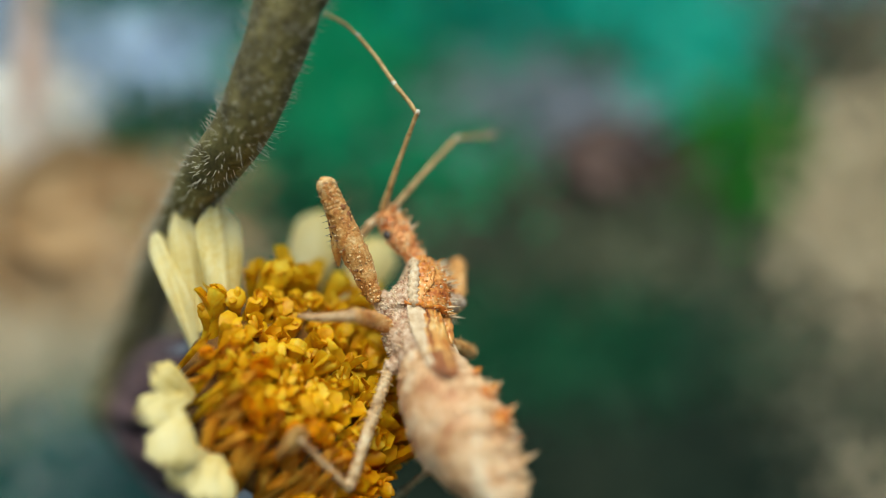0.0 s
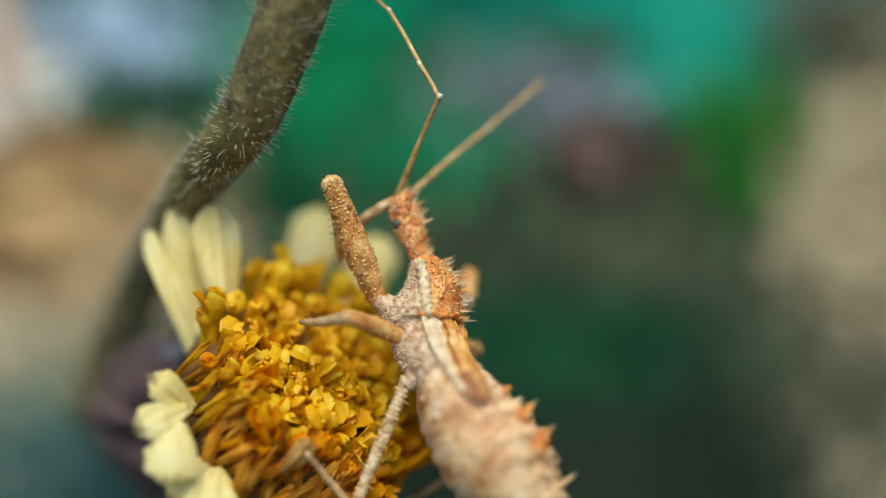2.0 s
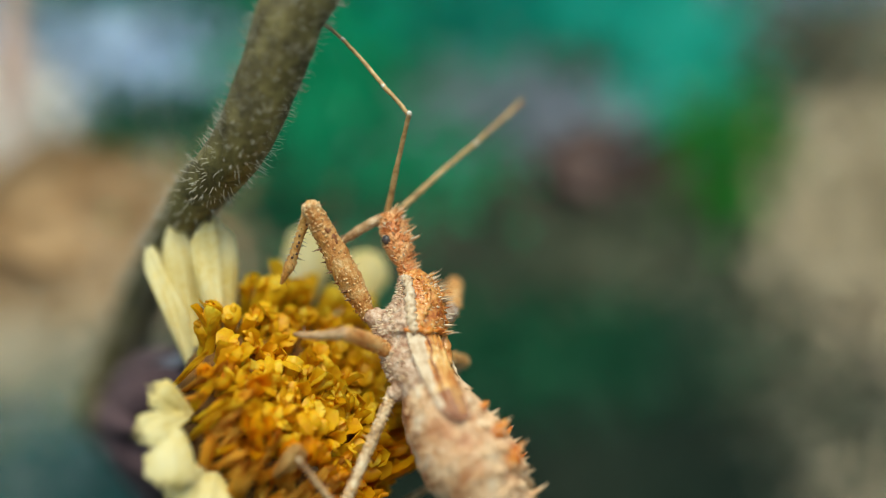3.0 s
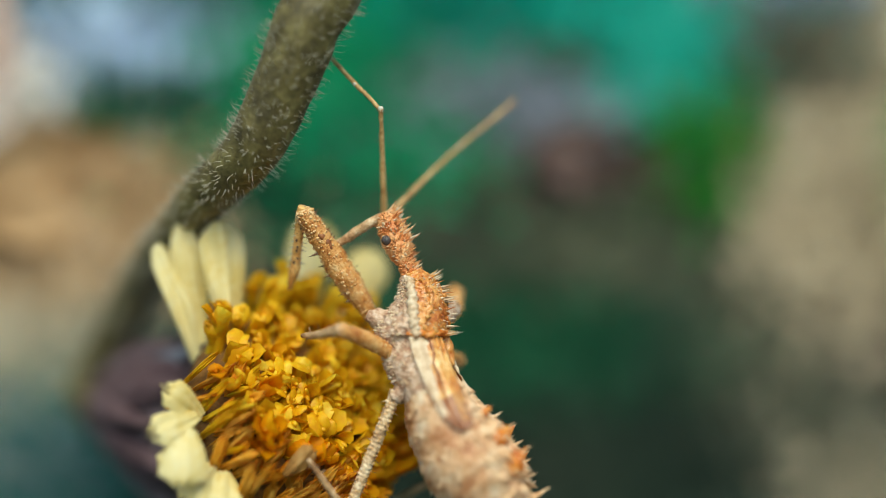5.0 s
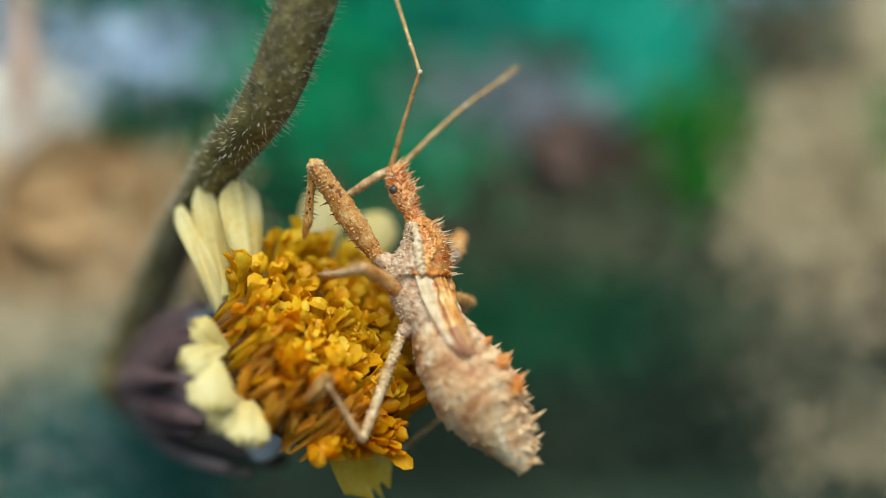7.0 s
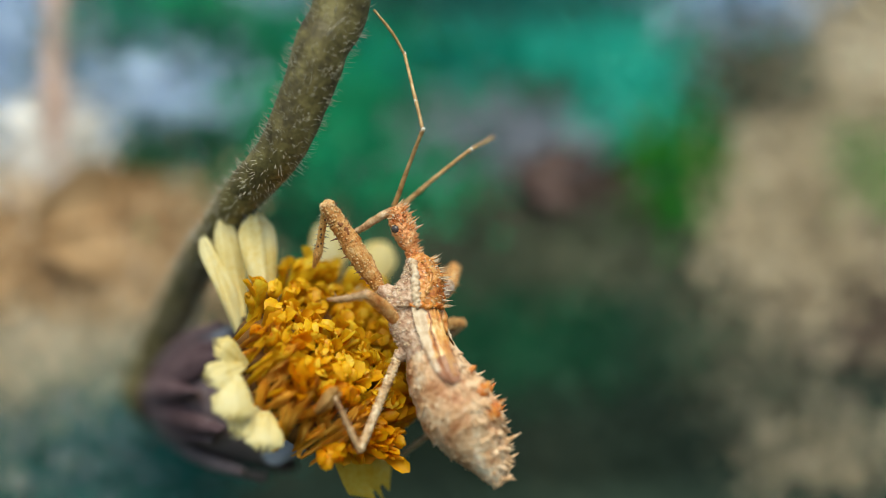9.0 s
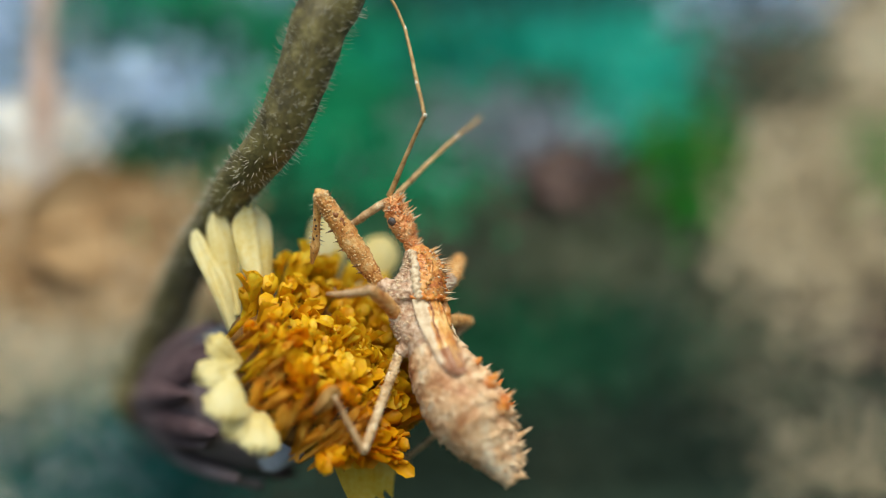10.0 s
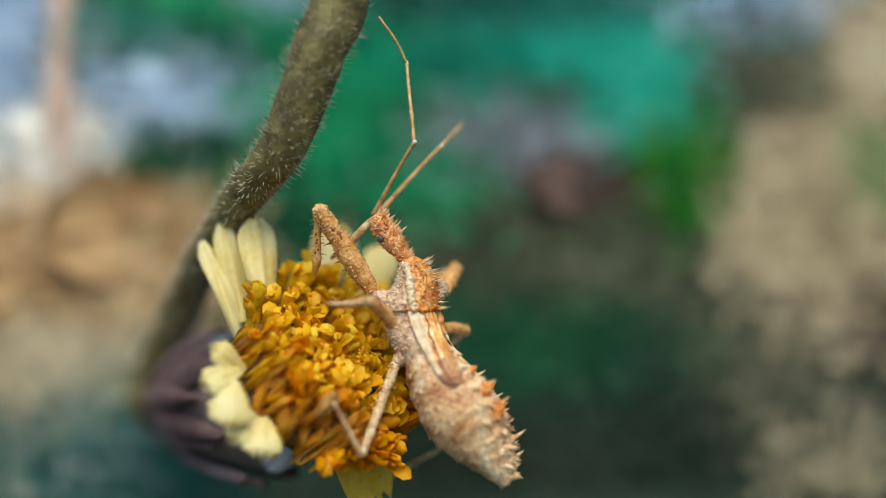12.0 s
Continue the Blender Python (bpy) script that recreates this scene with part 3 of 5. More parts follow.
    for k in range(46):
        a = radians(150 + 150 * k / 45 + rnd.uniform(-4, 4))
        rad = HEAD_U * math.cos(a) + HEAD_V * math.sin(a)
        if rad.x < 0.05:
            continue
        foot = rad * DISC_R * rnd.uniform(0.66, 0.80) + HEAD_N * rnd.uniform(-2.7, -1.9)
        d = (HEAD_N * 0.55 + rad * rnd.uniform(0.45, 0.8) + rad.cross(HEAD_N) * rnd.uniform(-0.2, 0.2)).normalized()
        ob = new("floret", rim_shapes[rnd.randrange(9)])
        size = rnd.uniform(1.0, 1.35)
        ob.matrix_basis = Matrix.Translation(foot * MM) @ d.to_track_quat("Z", "Y").to_matrix().to_4x4() @ Matrix.Rotation(rnd.uniform(0, 6.28), 4, "Z") @ Matrix.Diagonal((size, size, rnd.uniform(0.9, 1.3), 1))
        ob.parent = t

    # ray petals, each from the rim to its tip (tip place, width, cupping, curl)
    def petal(tip, width, curl, mat, name="petal", wave=0.1, base_r=3.2, base_h=-1.5, root=None, cup=0.22, ruffle=1.0, label="", teeth=0.25):
        tp = rel(tip)
        flat = tp - HEAD_N * tp.dot(HEAD_N)
        rad = flat.normalized()
        b = rel(root) if root else rad * base_r + HEAD_N * base_h
        d = tp - b
        side = d.cross(Vector((0.25, -0.9, 0.35)) if root else HEAD_N).normalized()
        nrm = side.cross(d).normalized()
        ph = tp.x * 3.1 + tp.z
        bm = bmesh.new()
        rows = []
        for i in range(13):
            u = i / 12
            w = width * 0.5 * (0.42 + 0.75 * math.sin(min(1.0, u * 1.15) * 1.9) ** 1.0) * (1.0 if u < 0.8 else 1 - 0.5 * ((u - 0.8) / 0.2) ** 2)
            row = []
            for j in range(11):
                v = j / 5 - 1
                cut = teeth * abs(math.sin(v * 4.7)) * max(0, u - 0.75) / 0.25
                c = b + d * (u - cut * 0.25) + side * v * w
                c += nrm * (curl * math.sin(u * 3.14) * 0.5 - cup * width * v * v + wave * noise.noise(Vector((v * 1.6 * ruffle + ph, u * 2.2 * ruffle, ph))) + 0.02 * math.cos(v * 22))
                row.append(c)
            rows.append(row)
        for sg in (0.02, -0.02):
            g = [[bm.verts.new((p + nrm * sg) * MM) for p in row] for row in rows]
            for x, y in zip(g, g[1:]):
                for j in range(10):
                    bm.faces.new((x[j], x[j + 1], y[j + 1], y[j]))
        return part(name, bm, mat, t, label)

    petal((-8.87, 3.2, 0.54), 0.75, 0.7, M["petal"], root=(-7.44, 2.5, -3.06), wave=0.35, teeth=0.1)
    petal((-8.13, 3.1, 1.26), 0.8, 0.3, M["petal"], root=(-7.25, 2.5, -2.53), wave=0.3, teeth=0.15)
    petal((-6.83, 2.5, 1.43), 1.2, 0.25, M["petal"], root=(-6.4, 1.9, -2.02), wave=0.25, teeth=0.2)
    petal((-3.75, 5.9, 1.3), 1.5, 0.3, M["petal"], root=(-4.6, 4.9, -1.5), teeth=0.15)
    petal((-1.8, 5.8, 0.35), 1.3, 0.2, M["petal"], root=(-3.1, 5.1, -1.9), teeth=0.15)
    petal((-8.05, -1.4, -3.15), 0.75, 0.4, M["petal"], wave=0.1, root=(-6.9, -0.8, -4.2), cup=0.06, ruffle=1.2, teeth=1.2)
    petal((-8.35, -1.9, -4.6), 0.8, 0.3, M["petal"], wave=0.1, root=(-7.0, -1.1, -4.1), cup=0.06, ruffle=1.2, teeth=1.1)
    petal((-7.25, -2.3, -6.0), 1.15, 0.25, M["petal"], wave=0.1, root=(-7.15, -1.5, -4.4), cup=0.16, ruffle=1.3, teeth=0.7)
    petal((-8.0, -1.8, -5.75), 0.8, 0.3, M["petal"], wave=0.12, root=(-7.0, -1.0, -4.8), cup=0.06, ruffle=1.2, teeth=1.2)
    petal((-7.35, -1.9, -6.55), 0.8, 0.4, M["petal"], wave=0.12, root=(-6.5, -1.1, -5.5), cup=0.06, ruffle=1.2, teeth=1.0)
    petal((-6.25, -1.9, -7.1), 1.15, 0.4, M["petal"], wave=0.1, root=(-6.2, -1.0, -5.7), cup=0.12, ruffle=1.1, teeth=0.9)
    petal((-2.05, 2.2, -9.45), 1.8, 0.8, M["petal_gold"], wave=0.4, root=(-4.3, 1.9, -5.7), cup=0.12, ruffle=0.8, teeth=0.6)
    for tip, foot, width in (((-6.87, 4.6, -8.18), (-4.59, 3.4, -6.98), 0.85), ((-9.86, 7, -4.09), (-8, 5, -3.06), 0.7)):
        petal(tip, width, 0.3, M["pale_bract"], "spent_petal", root=foot, wave=0.2, teeth=0.3, label="pale lavender-grey spent petal")
    # a dry curled flake that lies on the near florets
    petal((-3.6, -1.2, -4.9), 0.5, 0.35, M["dry_flake"], "dry_flake", 0.2, root=(-4.5, -1.3, -5.75), cup=0.28, teeth=0.6, label="dry pale brown curled flake")
    # spent florets along the near rim, seen from the side as long straps
    for k in range(84):
        a = radians(66 + k * 1.52 + rnd.uniform(-3, 3))
        rad = HEAD_U * math.cos(a) + HEAD_V * math.sin(a)
        ring = rnd.uniform(0.62, 1.0)
        foot = o + rad * 3.75 * ring + HEAD_N * rnd.uniform(-2.9, -2.3)
        tip = o + rad * 3.55 * ring * rnd.uniform(0.86, 1.0) + HEAD_N * rnd.uniform(-0.9, 0.3) + rad.cross(HEAD_N) * rnd.uniform(-0.9, 0.9)
        fresh = k < 28 and k % 2 == 0
        petal(tuple(tip), rnd.uniform(0.14, 0.34), rnd.uniform(-0.3, 0.5), M["floret"] if fresh else M["withered"], "withered_petal", 0.25, root=tuple(foot), cup=0.3, ruffle=1.2, label="long yellow strap" if fresh else "shrivelled orange-brown strap", teeth=0.5)
    return t


flower = flower_plant()


# ---- the bug ----
BODY_O = Vector((0.0, 0.0, -2.5))
AX = Vector((0.42, -0.50, -0.755)).normalized()
UP = Vector((1.0, -0.06, 0.14))
DORSAL = Vector((0.86, -0.04, 0.50))
DORSAL = (DORSAL - AX * DORSAL.dot(AX)).normalized()
LEFT = DORSAL.cross(-AX).normalized()
# centre x, y, z, half width, height above, depth below
BODY = [(-1, 1.16, -0.22, 0.33, 0.32, 0.32), (-0.89, 1.12, -0.49, 0.52, 0.58, 0.38), (-0.83, 1.03, -1.04, 0.78, 0.92, 0.58), (-0.91, 0.95, -1.72, 1.02, 1.06, 0.94), (-0.94, 0.92, -2.04, 1.02, 1.02, 1.06),
        (-0.89, 0.85, -2.24, 0.85, 0.76, 0.96), (-0.72, 0.65, -2.75, 0.95, 0.83, 1), (-0.41, 0.38, -3.44, 1.12, 0.84, 0.86), (-0.09, 0.15, -3.97, 1.32, 0.88, 1.12), (0.25, -0.1, -4.6, 1.5, 1.06, 1.28),
        (0.72, -0.32, -5.35, 1.62, 1.21, 1.42), (1.04, -0.48, -5.92, 1.52, 1.21, 1.36), (1.33, -0.63, -6.47, 1.25, 1.12, 1.12), (1.72, -0.8, -7.07, 0.92, 0.93, 0.72), (2.08, -0.94, -7.58, 0.62, 0.63, 0.44),
        (2.37, -1.03, -7.94, 0.34, 0.28, 0.28)]


def body_point(s, ang, grow=0.0):
    """A point on the body: s runs 0..1 from neck to tail, ang in degrees from the left keel (0) over the back (90)."""
    f = min(max(s, 0.0), 1.0) * 200
    i = min(int(f), 199)
    k = BODY_LINE[i] + (BODY_LINE[i + 1] - BODY_LINE[i]) * (f - i)
    a = radians(ang)
    c, n = math.cos(a), math.sin(a)
    h = k[4] if n > 0 else k[5]
    e = 0.82 if n > 0 else 1.0
    ax = Vector((BODY_LINE[min(i + 6, 200)] - BODY_LINE[max(i - 6, 0)])[:3]).normalized()
    up = UP - ax * UP.dot(ax)
    up.normalize()
    v = up.cross(-ax) * (math.copysign(abs(c) ** 0.9, c) * (k[3] + grow)) + up * (math.copysign(abs(n) ** e, n) * (h + grow))
    return Vector(k[:3]) + v, v.normalized()


BODY_LINE = spline(BODY, 201)


def bug_local(p):
    return Vector(p) - BODY_O


def bug():
    t = thing("assassin_bug", "spiny buff and rust-brown assassin bug perched on the flower head", "insect", tuple(BODY_O))
    r = random.Random(11)

    def section(name, s0, s1, mats, rough, n, label, ridge=0.0, sides=72):
        bm = bmesh.new()
        loops = []
        for i in range(n):
            s = s0 + (s1 - s0) * i / (n - 1)
            loop = []
            for k in range(sides):
                p, v = body_point(s, k * 360 / sides)
                c = noise.noise(p * 7.0) * 0.6 + noise.noise(p * 16.0) * 0.5
                g = rough * c * (1.7 if name == "abdomen" else 1.0)
                if ridge:
                    g += ridge * math.sin((s - s0) / (s1 - s0) * 6.5 * 6.2832) * (0.6 + 0.4 * noise.noise(p * 2.0))
                loop.append((p + v * g - BODY_O) * MM)
            loops.append(loop)
        rings(bm, loops)
        for f in bm.faces:
            c = f.calc_center_median() / MM + BODY_O
            f.material_index = 0
            if len(mats) > 1:
                k = min(range(0, 201, 4), key=lambda q: (Vector(BODY_LINE[q][:3]) - c).length_squared)
                off = c - Vector(BODY_LINE[k][:3])
                if off.dot(UP) < min(0.1, -0.25 + 0.4 * k / 60) * BODY_LINE[k][4]:
                    f.material_index = 1
        return bm

    # pronotum with its keels and spines
    bm = section("pronotum", 0.0, 0.295, (0, 1), 0.10, 80, "")
    for side in (0, 180):
        pts = []
        for i in range(9):
            p, v = body_point(0.03 + 0.25 * i / 8, side + (-14 + 26 * i / 8 if side == 0 else 0))
            p = p + v * 0.02 - BODY_O
            pts.append((p.x, p.y, p.z, 0.10 + 0.05 * math.sin(i / 8 * 3.0)))
        tube(bm, pts, 60, 12, 0.11, mat=2, freq=9.0)
    for q, a, ln in ((0.10, 86, 0.42), (0.13, 74, 0.36), (0.16, 92, 0.50), (0.19, 80, 0.46), (0.22, 94, 0.58), (0.24, 82, 0.40), (0.26, 90, 0.34)):
        p, v = body_point(q, a)
        spike(bm, p - v * 0.06 - BODY_O, p + v * ln - AX * 0.2 * ln - BODY_O, 0.06, 6, mat=2)
    # wrinkles along the back and the swollen hind rim
    for a in (24, 84):
        pts = []
        for i in range(8):
            p, v = body_point(0.06 + 0.20 * i / 7, a + 26 * noise.noise(Vector((a, i * 0.9, 1.0))))
            p = p + v * 0.01 - BODY_O
            pts.append((p.x, p.y, p.z, 0.045 + 0.03 * r.random()))
        tube(bm, pts, 40, 8, 0.16, mat=0, freq=9.0)
    pts = []
    for i in range(12):
        p, v = body_point(0.272, -4 + 134 * i / 11)
        p = p + v * 0.04 - BODY_O
        pts.append((p.x, p.y, p.z, 0.085 if 0 < i < 11 else 0.03))
    tube(bm, pts, 40, 10, 0.09, mat=3, freq=7.0)
    for _ in range(70):
        s, a = r.uniform(0.05, 0.275), r.choice((r.uniform(10, 110), r.uniform(60, 120), r.uniform(75, 125)))
        p, v = body_point(s, a)
        ln = r.uniform(0.05, 0.14) if a < 65 else r.uniform(0.18, 0.5)
        spike(bm, p - v * 0.04 - BODY_O, p + v * ln - AX * r.uniform(0, 0.5) * ln - BODY_O, 0.045, mat=2 if r.random() < 0.5 else 0)
    for _ in range(260):
        s, a = r.uniform(0.05, 0.285), r.uniform(-88, -15)
        p, v = body_point(s, a)
        ln = r.uniform(0.04, 0.13)
        spike(bm, p - v * 0.03 - BODY_O, p + v * ln - BODY_O, r.uniform(0.03, 0.06), mat=2 if r.random() < 0.65 else 1)
    for _ in range(160):
        s, a = r.uniform(0.05, 0.28), r.uniform(0, 125)
        p, v = body_point(s, a)
        ln = r.uniform(0.05, 0.12)
        spike(bm, p - v * 0.03 - BODY_O, p + v * ln - BODY_O, r.uniform(0.025, 0.045), 4, mat=2 if r.random() < 0.4 else 0)
    part("pronotum", bm, [M["pronotum"], M["flank"], M["keel"], M["tubercle"]], t, "rust-brown shield with cream keels and spines")

    # thorax below the wing pads
    bm = section("thorax", 0.292, 0.49, (0, 1), 0.08, 30, "")
    for _ in range(260):
        s, a = r.uniform(0.30, 0.48), r.uniform(-88, 4)
        p, v = body_point(s, a)
        spike(bm, p - v * 0.03 - BODY_O, p + v * r.uniform(0.03, 0.11) - BODY_O, r.uniform(0.03, 0.06), mat=1 if r.random() < 0.5 else 2)
    part("thorax", bm, [M["pronotum"], M["flank"], M["keel"]], t, "pitted greyish thorax")

    # abdomen, swollen, with rows of spines
    bm = section("abdomen", 0.485, 1.0, (0,), 0.04, 110, "", ridge=0.012, sides=84)
    # transverse rows of pointed scales, larger towards the back
    for row in range(25):
        s = 0.525 + 0.46 * row / 24
        strong = row % 3 == 0
        a = -95.0
        while a < 150:
            p, v = body_point(min(0.99, s + 0.012 * noise.noise(Vector((a * 0.05, row, 2.0))) + r.uniform(-0.008, 0.008)), a)
            back = max(0.0, 1 - abs(a - 70) / 75)
            size = (0.6 + 0.6 * r.random()) * (1.4 if strong else 0.85) * (0.45 + 0.95 * back) * (1.0 if row < 17 else 0.72)
            tail = Vector((BODY_LINE[min(200, int(s * 200) + 6)] - BODY_LINE[int(s * 200) - 6])[:3]).normalized()
            if r.random() < (0.92 if strong else 0.6):
                spike(bm, p - v * 0.06 * size - tail * 0.06 - BODY_O, p + (v * 0.15 + tail * 0.19) * size - BODY_O, 0.125 * size, 6, mat=1 if r.random() < 0.6 else 0)
            a += (7.5 if strong else 9.5) * r.uniform(0.7, 1.4)
    # long cream spines down the back
    for s, a, ln, rad in ((0.86, 56, 0.60, 0.15), (0.805, 60, 0.36, 0.10), (0.92, 60, 0.40, 0.13), (0.96, 64, 0.26, 0.09), (0.70, 66, 0.34, 0.09), (0.625, 62, 0.34, 0.09), (0.755, 72, 0.34, 0.09), (0.59, 74, 0.24, 0.07), (0.83, 78, 0.32, 0.09), (0.88, 84, 0.34, 0.09), (0.99, 40, 0.26, 0.08), (0.985, 0, 0.22, 0.07), (0.985, -40, 0.2, 0.07),
                           (0.68, 96, 0.40, 0.10), (0.75, 100, 0.42, 0.10), (0.82, 104, 0.4, 0.10), (0.90, 100, 0.34, 0.09)):
        p, v = body_point(s, a + 22)
        spike(bm, p - v * 0.12 - BODY_O, p + v * ln * 1.15 - BODY_O, rad * 1.15, 8, mat=1)
        for _ in range(3):
            q, w = body_point(s + r.uniform(-0.02, 0.02), a + r.uniform(-12, 12))
            spike(bm, q - w * 0.05 - BODY_O, q + w * ln * r.uniform(0.3, 0.6) - BODY_O, rad * 0.6, 6, mat=1)
    # short dark bristles on the belly side
    for _ in range(70):
        p, v = body_point(r.uniform(0.53, 0.97), r.uniform(-60, 60))
        spike(bm, p - BODY_O, p + v * 0.05 + AX * 0.14 - BODY_O, 0.022, 4, mat=2)
    abdomen = part("abdomen", bm, [M["cuticle"], M["scale"], M["joint_dark"]], t, "swollen cream and buff abdomen with spines")
    for s, a, size in ((0.665, 56, 0.85), (0.735, 58, 0.95), (0.61, 60, 0.5), (0.67, 116, 0.8), (0.75, 118, 0.8)):
        bm = bmesh.new()
        p, v = body_point(s, a)
        b = p - BODY_O
        e = b + (v * 0.22 + UP * 0.40 - AX * 0.30) * size
        tube(bm, [(*(b - (e - b) * 0.5), 0.42 * size), (*b, 0.36 * size), (*b.lerp(e, 0.35), 0.20 * size), (*b.lerp(e, 0.7), 0.08 * size), (*e, 0.015)], 18, 14, 0.10, freq=5.0)
        part("tubercle", bm, M["tubercle"], abdomen, "orange spiny tubercle")
        spines = [(b.lerp(e, 0.6), e + (e - b) * 0.25, 0.08 * size, "scale")]
        for _ in range(5):
            o = (AX * r.uniform(-0.34, 0.34) + LEFT * r.uniform(-0.25, 0.25)) * size
            spines.append((b + o, b + o * 1.35 + (e - b) * r.uniform(0.3, 0.75), r.uniform(0.05, 0.10) * size, "tubercle" if r.random() < 0.6 else "scale"))
        for foot, point, thick, skin in spines:
            bm = bmesh.new()
            spike(bm, foot, point, thick, 6)
            part("spine", bm, M[skin], abdomen)

    # wing pads and the shield between them
    def wing(sign):
        bm = bmesh.new()
        rows = []
        for i in range(25):
            u = i / 24
            s = 0.305 + 0.315 * u
            row = []
            a0 = 2 if sign > 0 else 150
            a1 = (82 - 58 * u) if sign > 0 else (102 + 8 * u)
            a0 += (14 * u ** 12 - 6 * u) * sign
            for j in range(15):
                v = j / 14
                p, n = body_point(s, a0 + (a1 - a0) * v, 0.06)
                lift = 0.05 + 0.10 * math.exp(-((v - 0.06) / 0.10) ** 2) + 0.05 * math.exp(-((v - 0.95) / 0.09) ** 2) + 0.06 * math.exp(-((v - 0.5) / 0.08) ** 2) * (1 - u) 
                row.append(p + n * (lift + 0.03 * noise.noise(p * 6.0)) - BODY_O)
            rows.append(row)
        for sg in (0.0, -0.09):
            g = [[bm.verts.new((p + DORSAL * sg) * MM) for p in row] for row in rows]
            for i in range(24):
                for j in range(14):
                    f = bm.faces.new((g[i][j], g[i][j + 1], g[i + 1][j + 1], g[i + 1][j]))
                    u = i / 24
                    f.material_index = 1 if j < 5.6 * (1 - u / 0.85) else (2 if u > 0.74 + 0.12 * noise.noise(Vector((j * 0.5, 0, sign))) else 0)
        # raised veins: a dark one beside the pale edge and a wrinkled cream one
        for v0, v1, rad, mt, u0 in ((0.46, 0.22, 0.05, 2, 0.10), (0.70, 0.58, 0.06, 0, 0.04), (0.88, 0.84, 0.045, 0, 0.04)) if sign > 0 else ((0.46, 0.22, 0.05, 2, 0.10), (0.72, 0.62, 0.055, 0, 0.04), (0.97, 0.97, 0.05, 1, 0.02)):
            pts = []
            for i in range(9):
                u = u0 + (0.97 - u0) * i / 8
                row = rows[int(round(u * 24))]
                c = (v0 + (v1 - v0) * u) * 14 + 1.1 * noise.noise(Vector((i * 0.8, v0 * 9, sign)))
                j = min(13, int(c))
                q = row[j].lerp(row[j + 1], c - j)
                pts.append((q.x, q.y, q.z, rad * (1 - 0.4 * u)))
            tube(bm, pts, 48, 8, 0.10 if mt == 1 else 0.04, mat=mt, freq=9.0)
        ob = part("wing_pad", bm, [M["wing"], M["keel"], M["wingtip"]], t, "short brown wing pad with a cream edge")
        return ob

    wing(1)
    wing(-1)
    bm = bmesh.new()
    pts = []
    for i in range(8):
        p, n = body_point(0.30 + 0.145 * i / 7, 91)
        p = p + n * 0.08 - BODY_O
        pts.append((p.x, p.y, p.z, 0.30 * (1 - i / 7) ** 0.7 + 0.05))
    tube(bm, pts, 20, 10, 0.08, freq=6.0)
    shield = part("scutellum", bm, M["pronotum"], t)
    shift = Vector((-0.3, 0.6, -0.3)) * MM
    shield.data.transform(Matrix.Translation(-shift))
    shield.location = shift

    # head, with eye, beak and crown of spines; its origin is the neck
    neck = Vector((-0.95, 1.16, -0.3))
    fwd = (Vector((-1.98, 1.93, 1.25)) - neck)
    ln = fwd.length
    fwd.normalize()
    hd = (DORSAL - fwd * DORSAL.dot(fwd)).normalized()
    hl = hd.cross(fwd).normalized()
    H = [(-0.12, 0.27, 0.27), (0.12, 0.23, 0.238), (0.38, 0.248, 0.256), (0.68, 0.336, 0.353), (0.95, 0.396, 0.413), (1.2, 0.387, 0.405), (1.42, 0.37, 0.387), (1.62, 0.326, 0.343), (1.8, 0.243, 0.27), (1.9, 0.108, 0.126)]
    hs = spline(H, 60)
    bm = bmesh.new()
    loops = []
    for q in hs:
        loop = []
        for k in range(40):
            a = k / 40 * 6.2832
            v = hl * math.cos(a) * q[1] + hd * math.sin(a) * q[2]
            p = fwd * q[0] * ln / 1.85 + v
            loop.append((p + v.normalized() * (0.07 * noise.noise(p * 8.0) + 0.06 * noise.noise(p * 18.0))) * MM)
        loops.append(loop)
    rings(bm, loops)
    for _ in range(520):
        q = hs[r.randrange(3, 57)]
        a = r.uniform(-1.0, 3.5)
        v = (hl * math.cos(a) * q[1] + hd * math.sin(a) * q[2])
        p = fwd * q[0] * ln / 1.85 + v
        big = (q[0] > 1.3 and 0.2 < a < 2.9 and r.random() < 0.6) or (1.0 < a < 2.4 and r.random() < 0.5)
        n = r.uniform(0.18, 0.40) if big and r.random() < 0.45 else r.uniform(0.07, 0.16)
        spike(bm, p - v * 0.05, p + v.normalized() * n + fwd * n * r.uniform(0, 0.5), 0.05 if n > 0.17 else 0.036, mat=1 if r.random() < 0.25 else 0)
    head = part("head", bm, [M["head"], M["keel"]], t, "narrow russet head crowned with spines")
    for sg in (1, -1):
        bm = bmesh.new()
        c = fwd * 1.12 * ln / 1.85 + hl * 0.29 * sg - hd * 0.25
        ball(bm, tuple(c), 0.155, (1, 1, 1), 16)
        part("eye", bm, M["eye"], head, "glossy dark eye")
    bm = bmesh.new()
    f0 = fwd * 1.78 * ln / 1.85 - hd * 0.1
    b1 = Vector((-2.61, 1.66, 0.86)) - neck
    b2 = Vector((-3, 2.06, 0.24)) - neck
    b3 = Vector((-3.62, 2.51, -0.35)) - neck
    b1 = f0.lerp(b1, 0.45).lerp(b2, 0.12)
    tube(bm, [(*f0, 0.17), (*f0.lerp(b1, 0.6), 0.15), (*b1, 0.15), (*b1.lerp(b2, 0.5), 0.14), (*b2, 0.12), (*b3, 0.06)], 26, 10, 0.03, freq=8)
    for k in range(10):
        p = b1.lerp(b2, k / 9)
        spike(bm, p, p + Vector((0.12, -0.1, -0.12)), 0.025)
    part("beak", bm, M["shank"], head, "curved tan beak")
    head.location = bug_local(neck) * MM

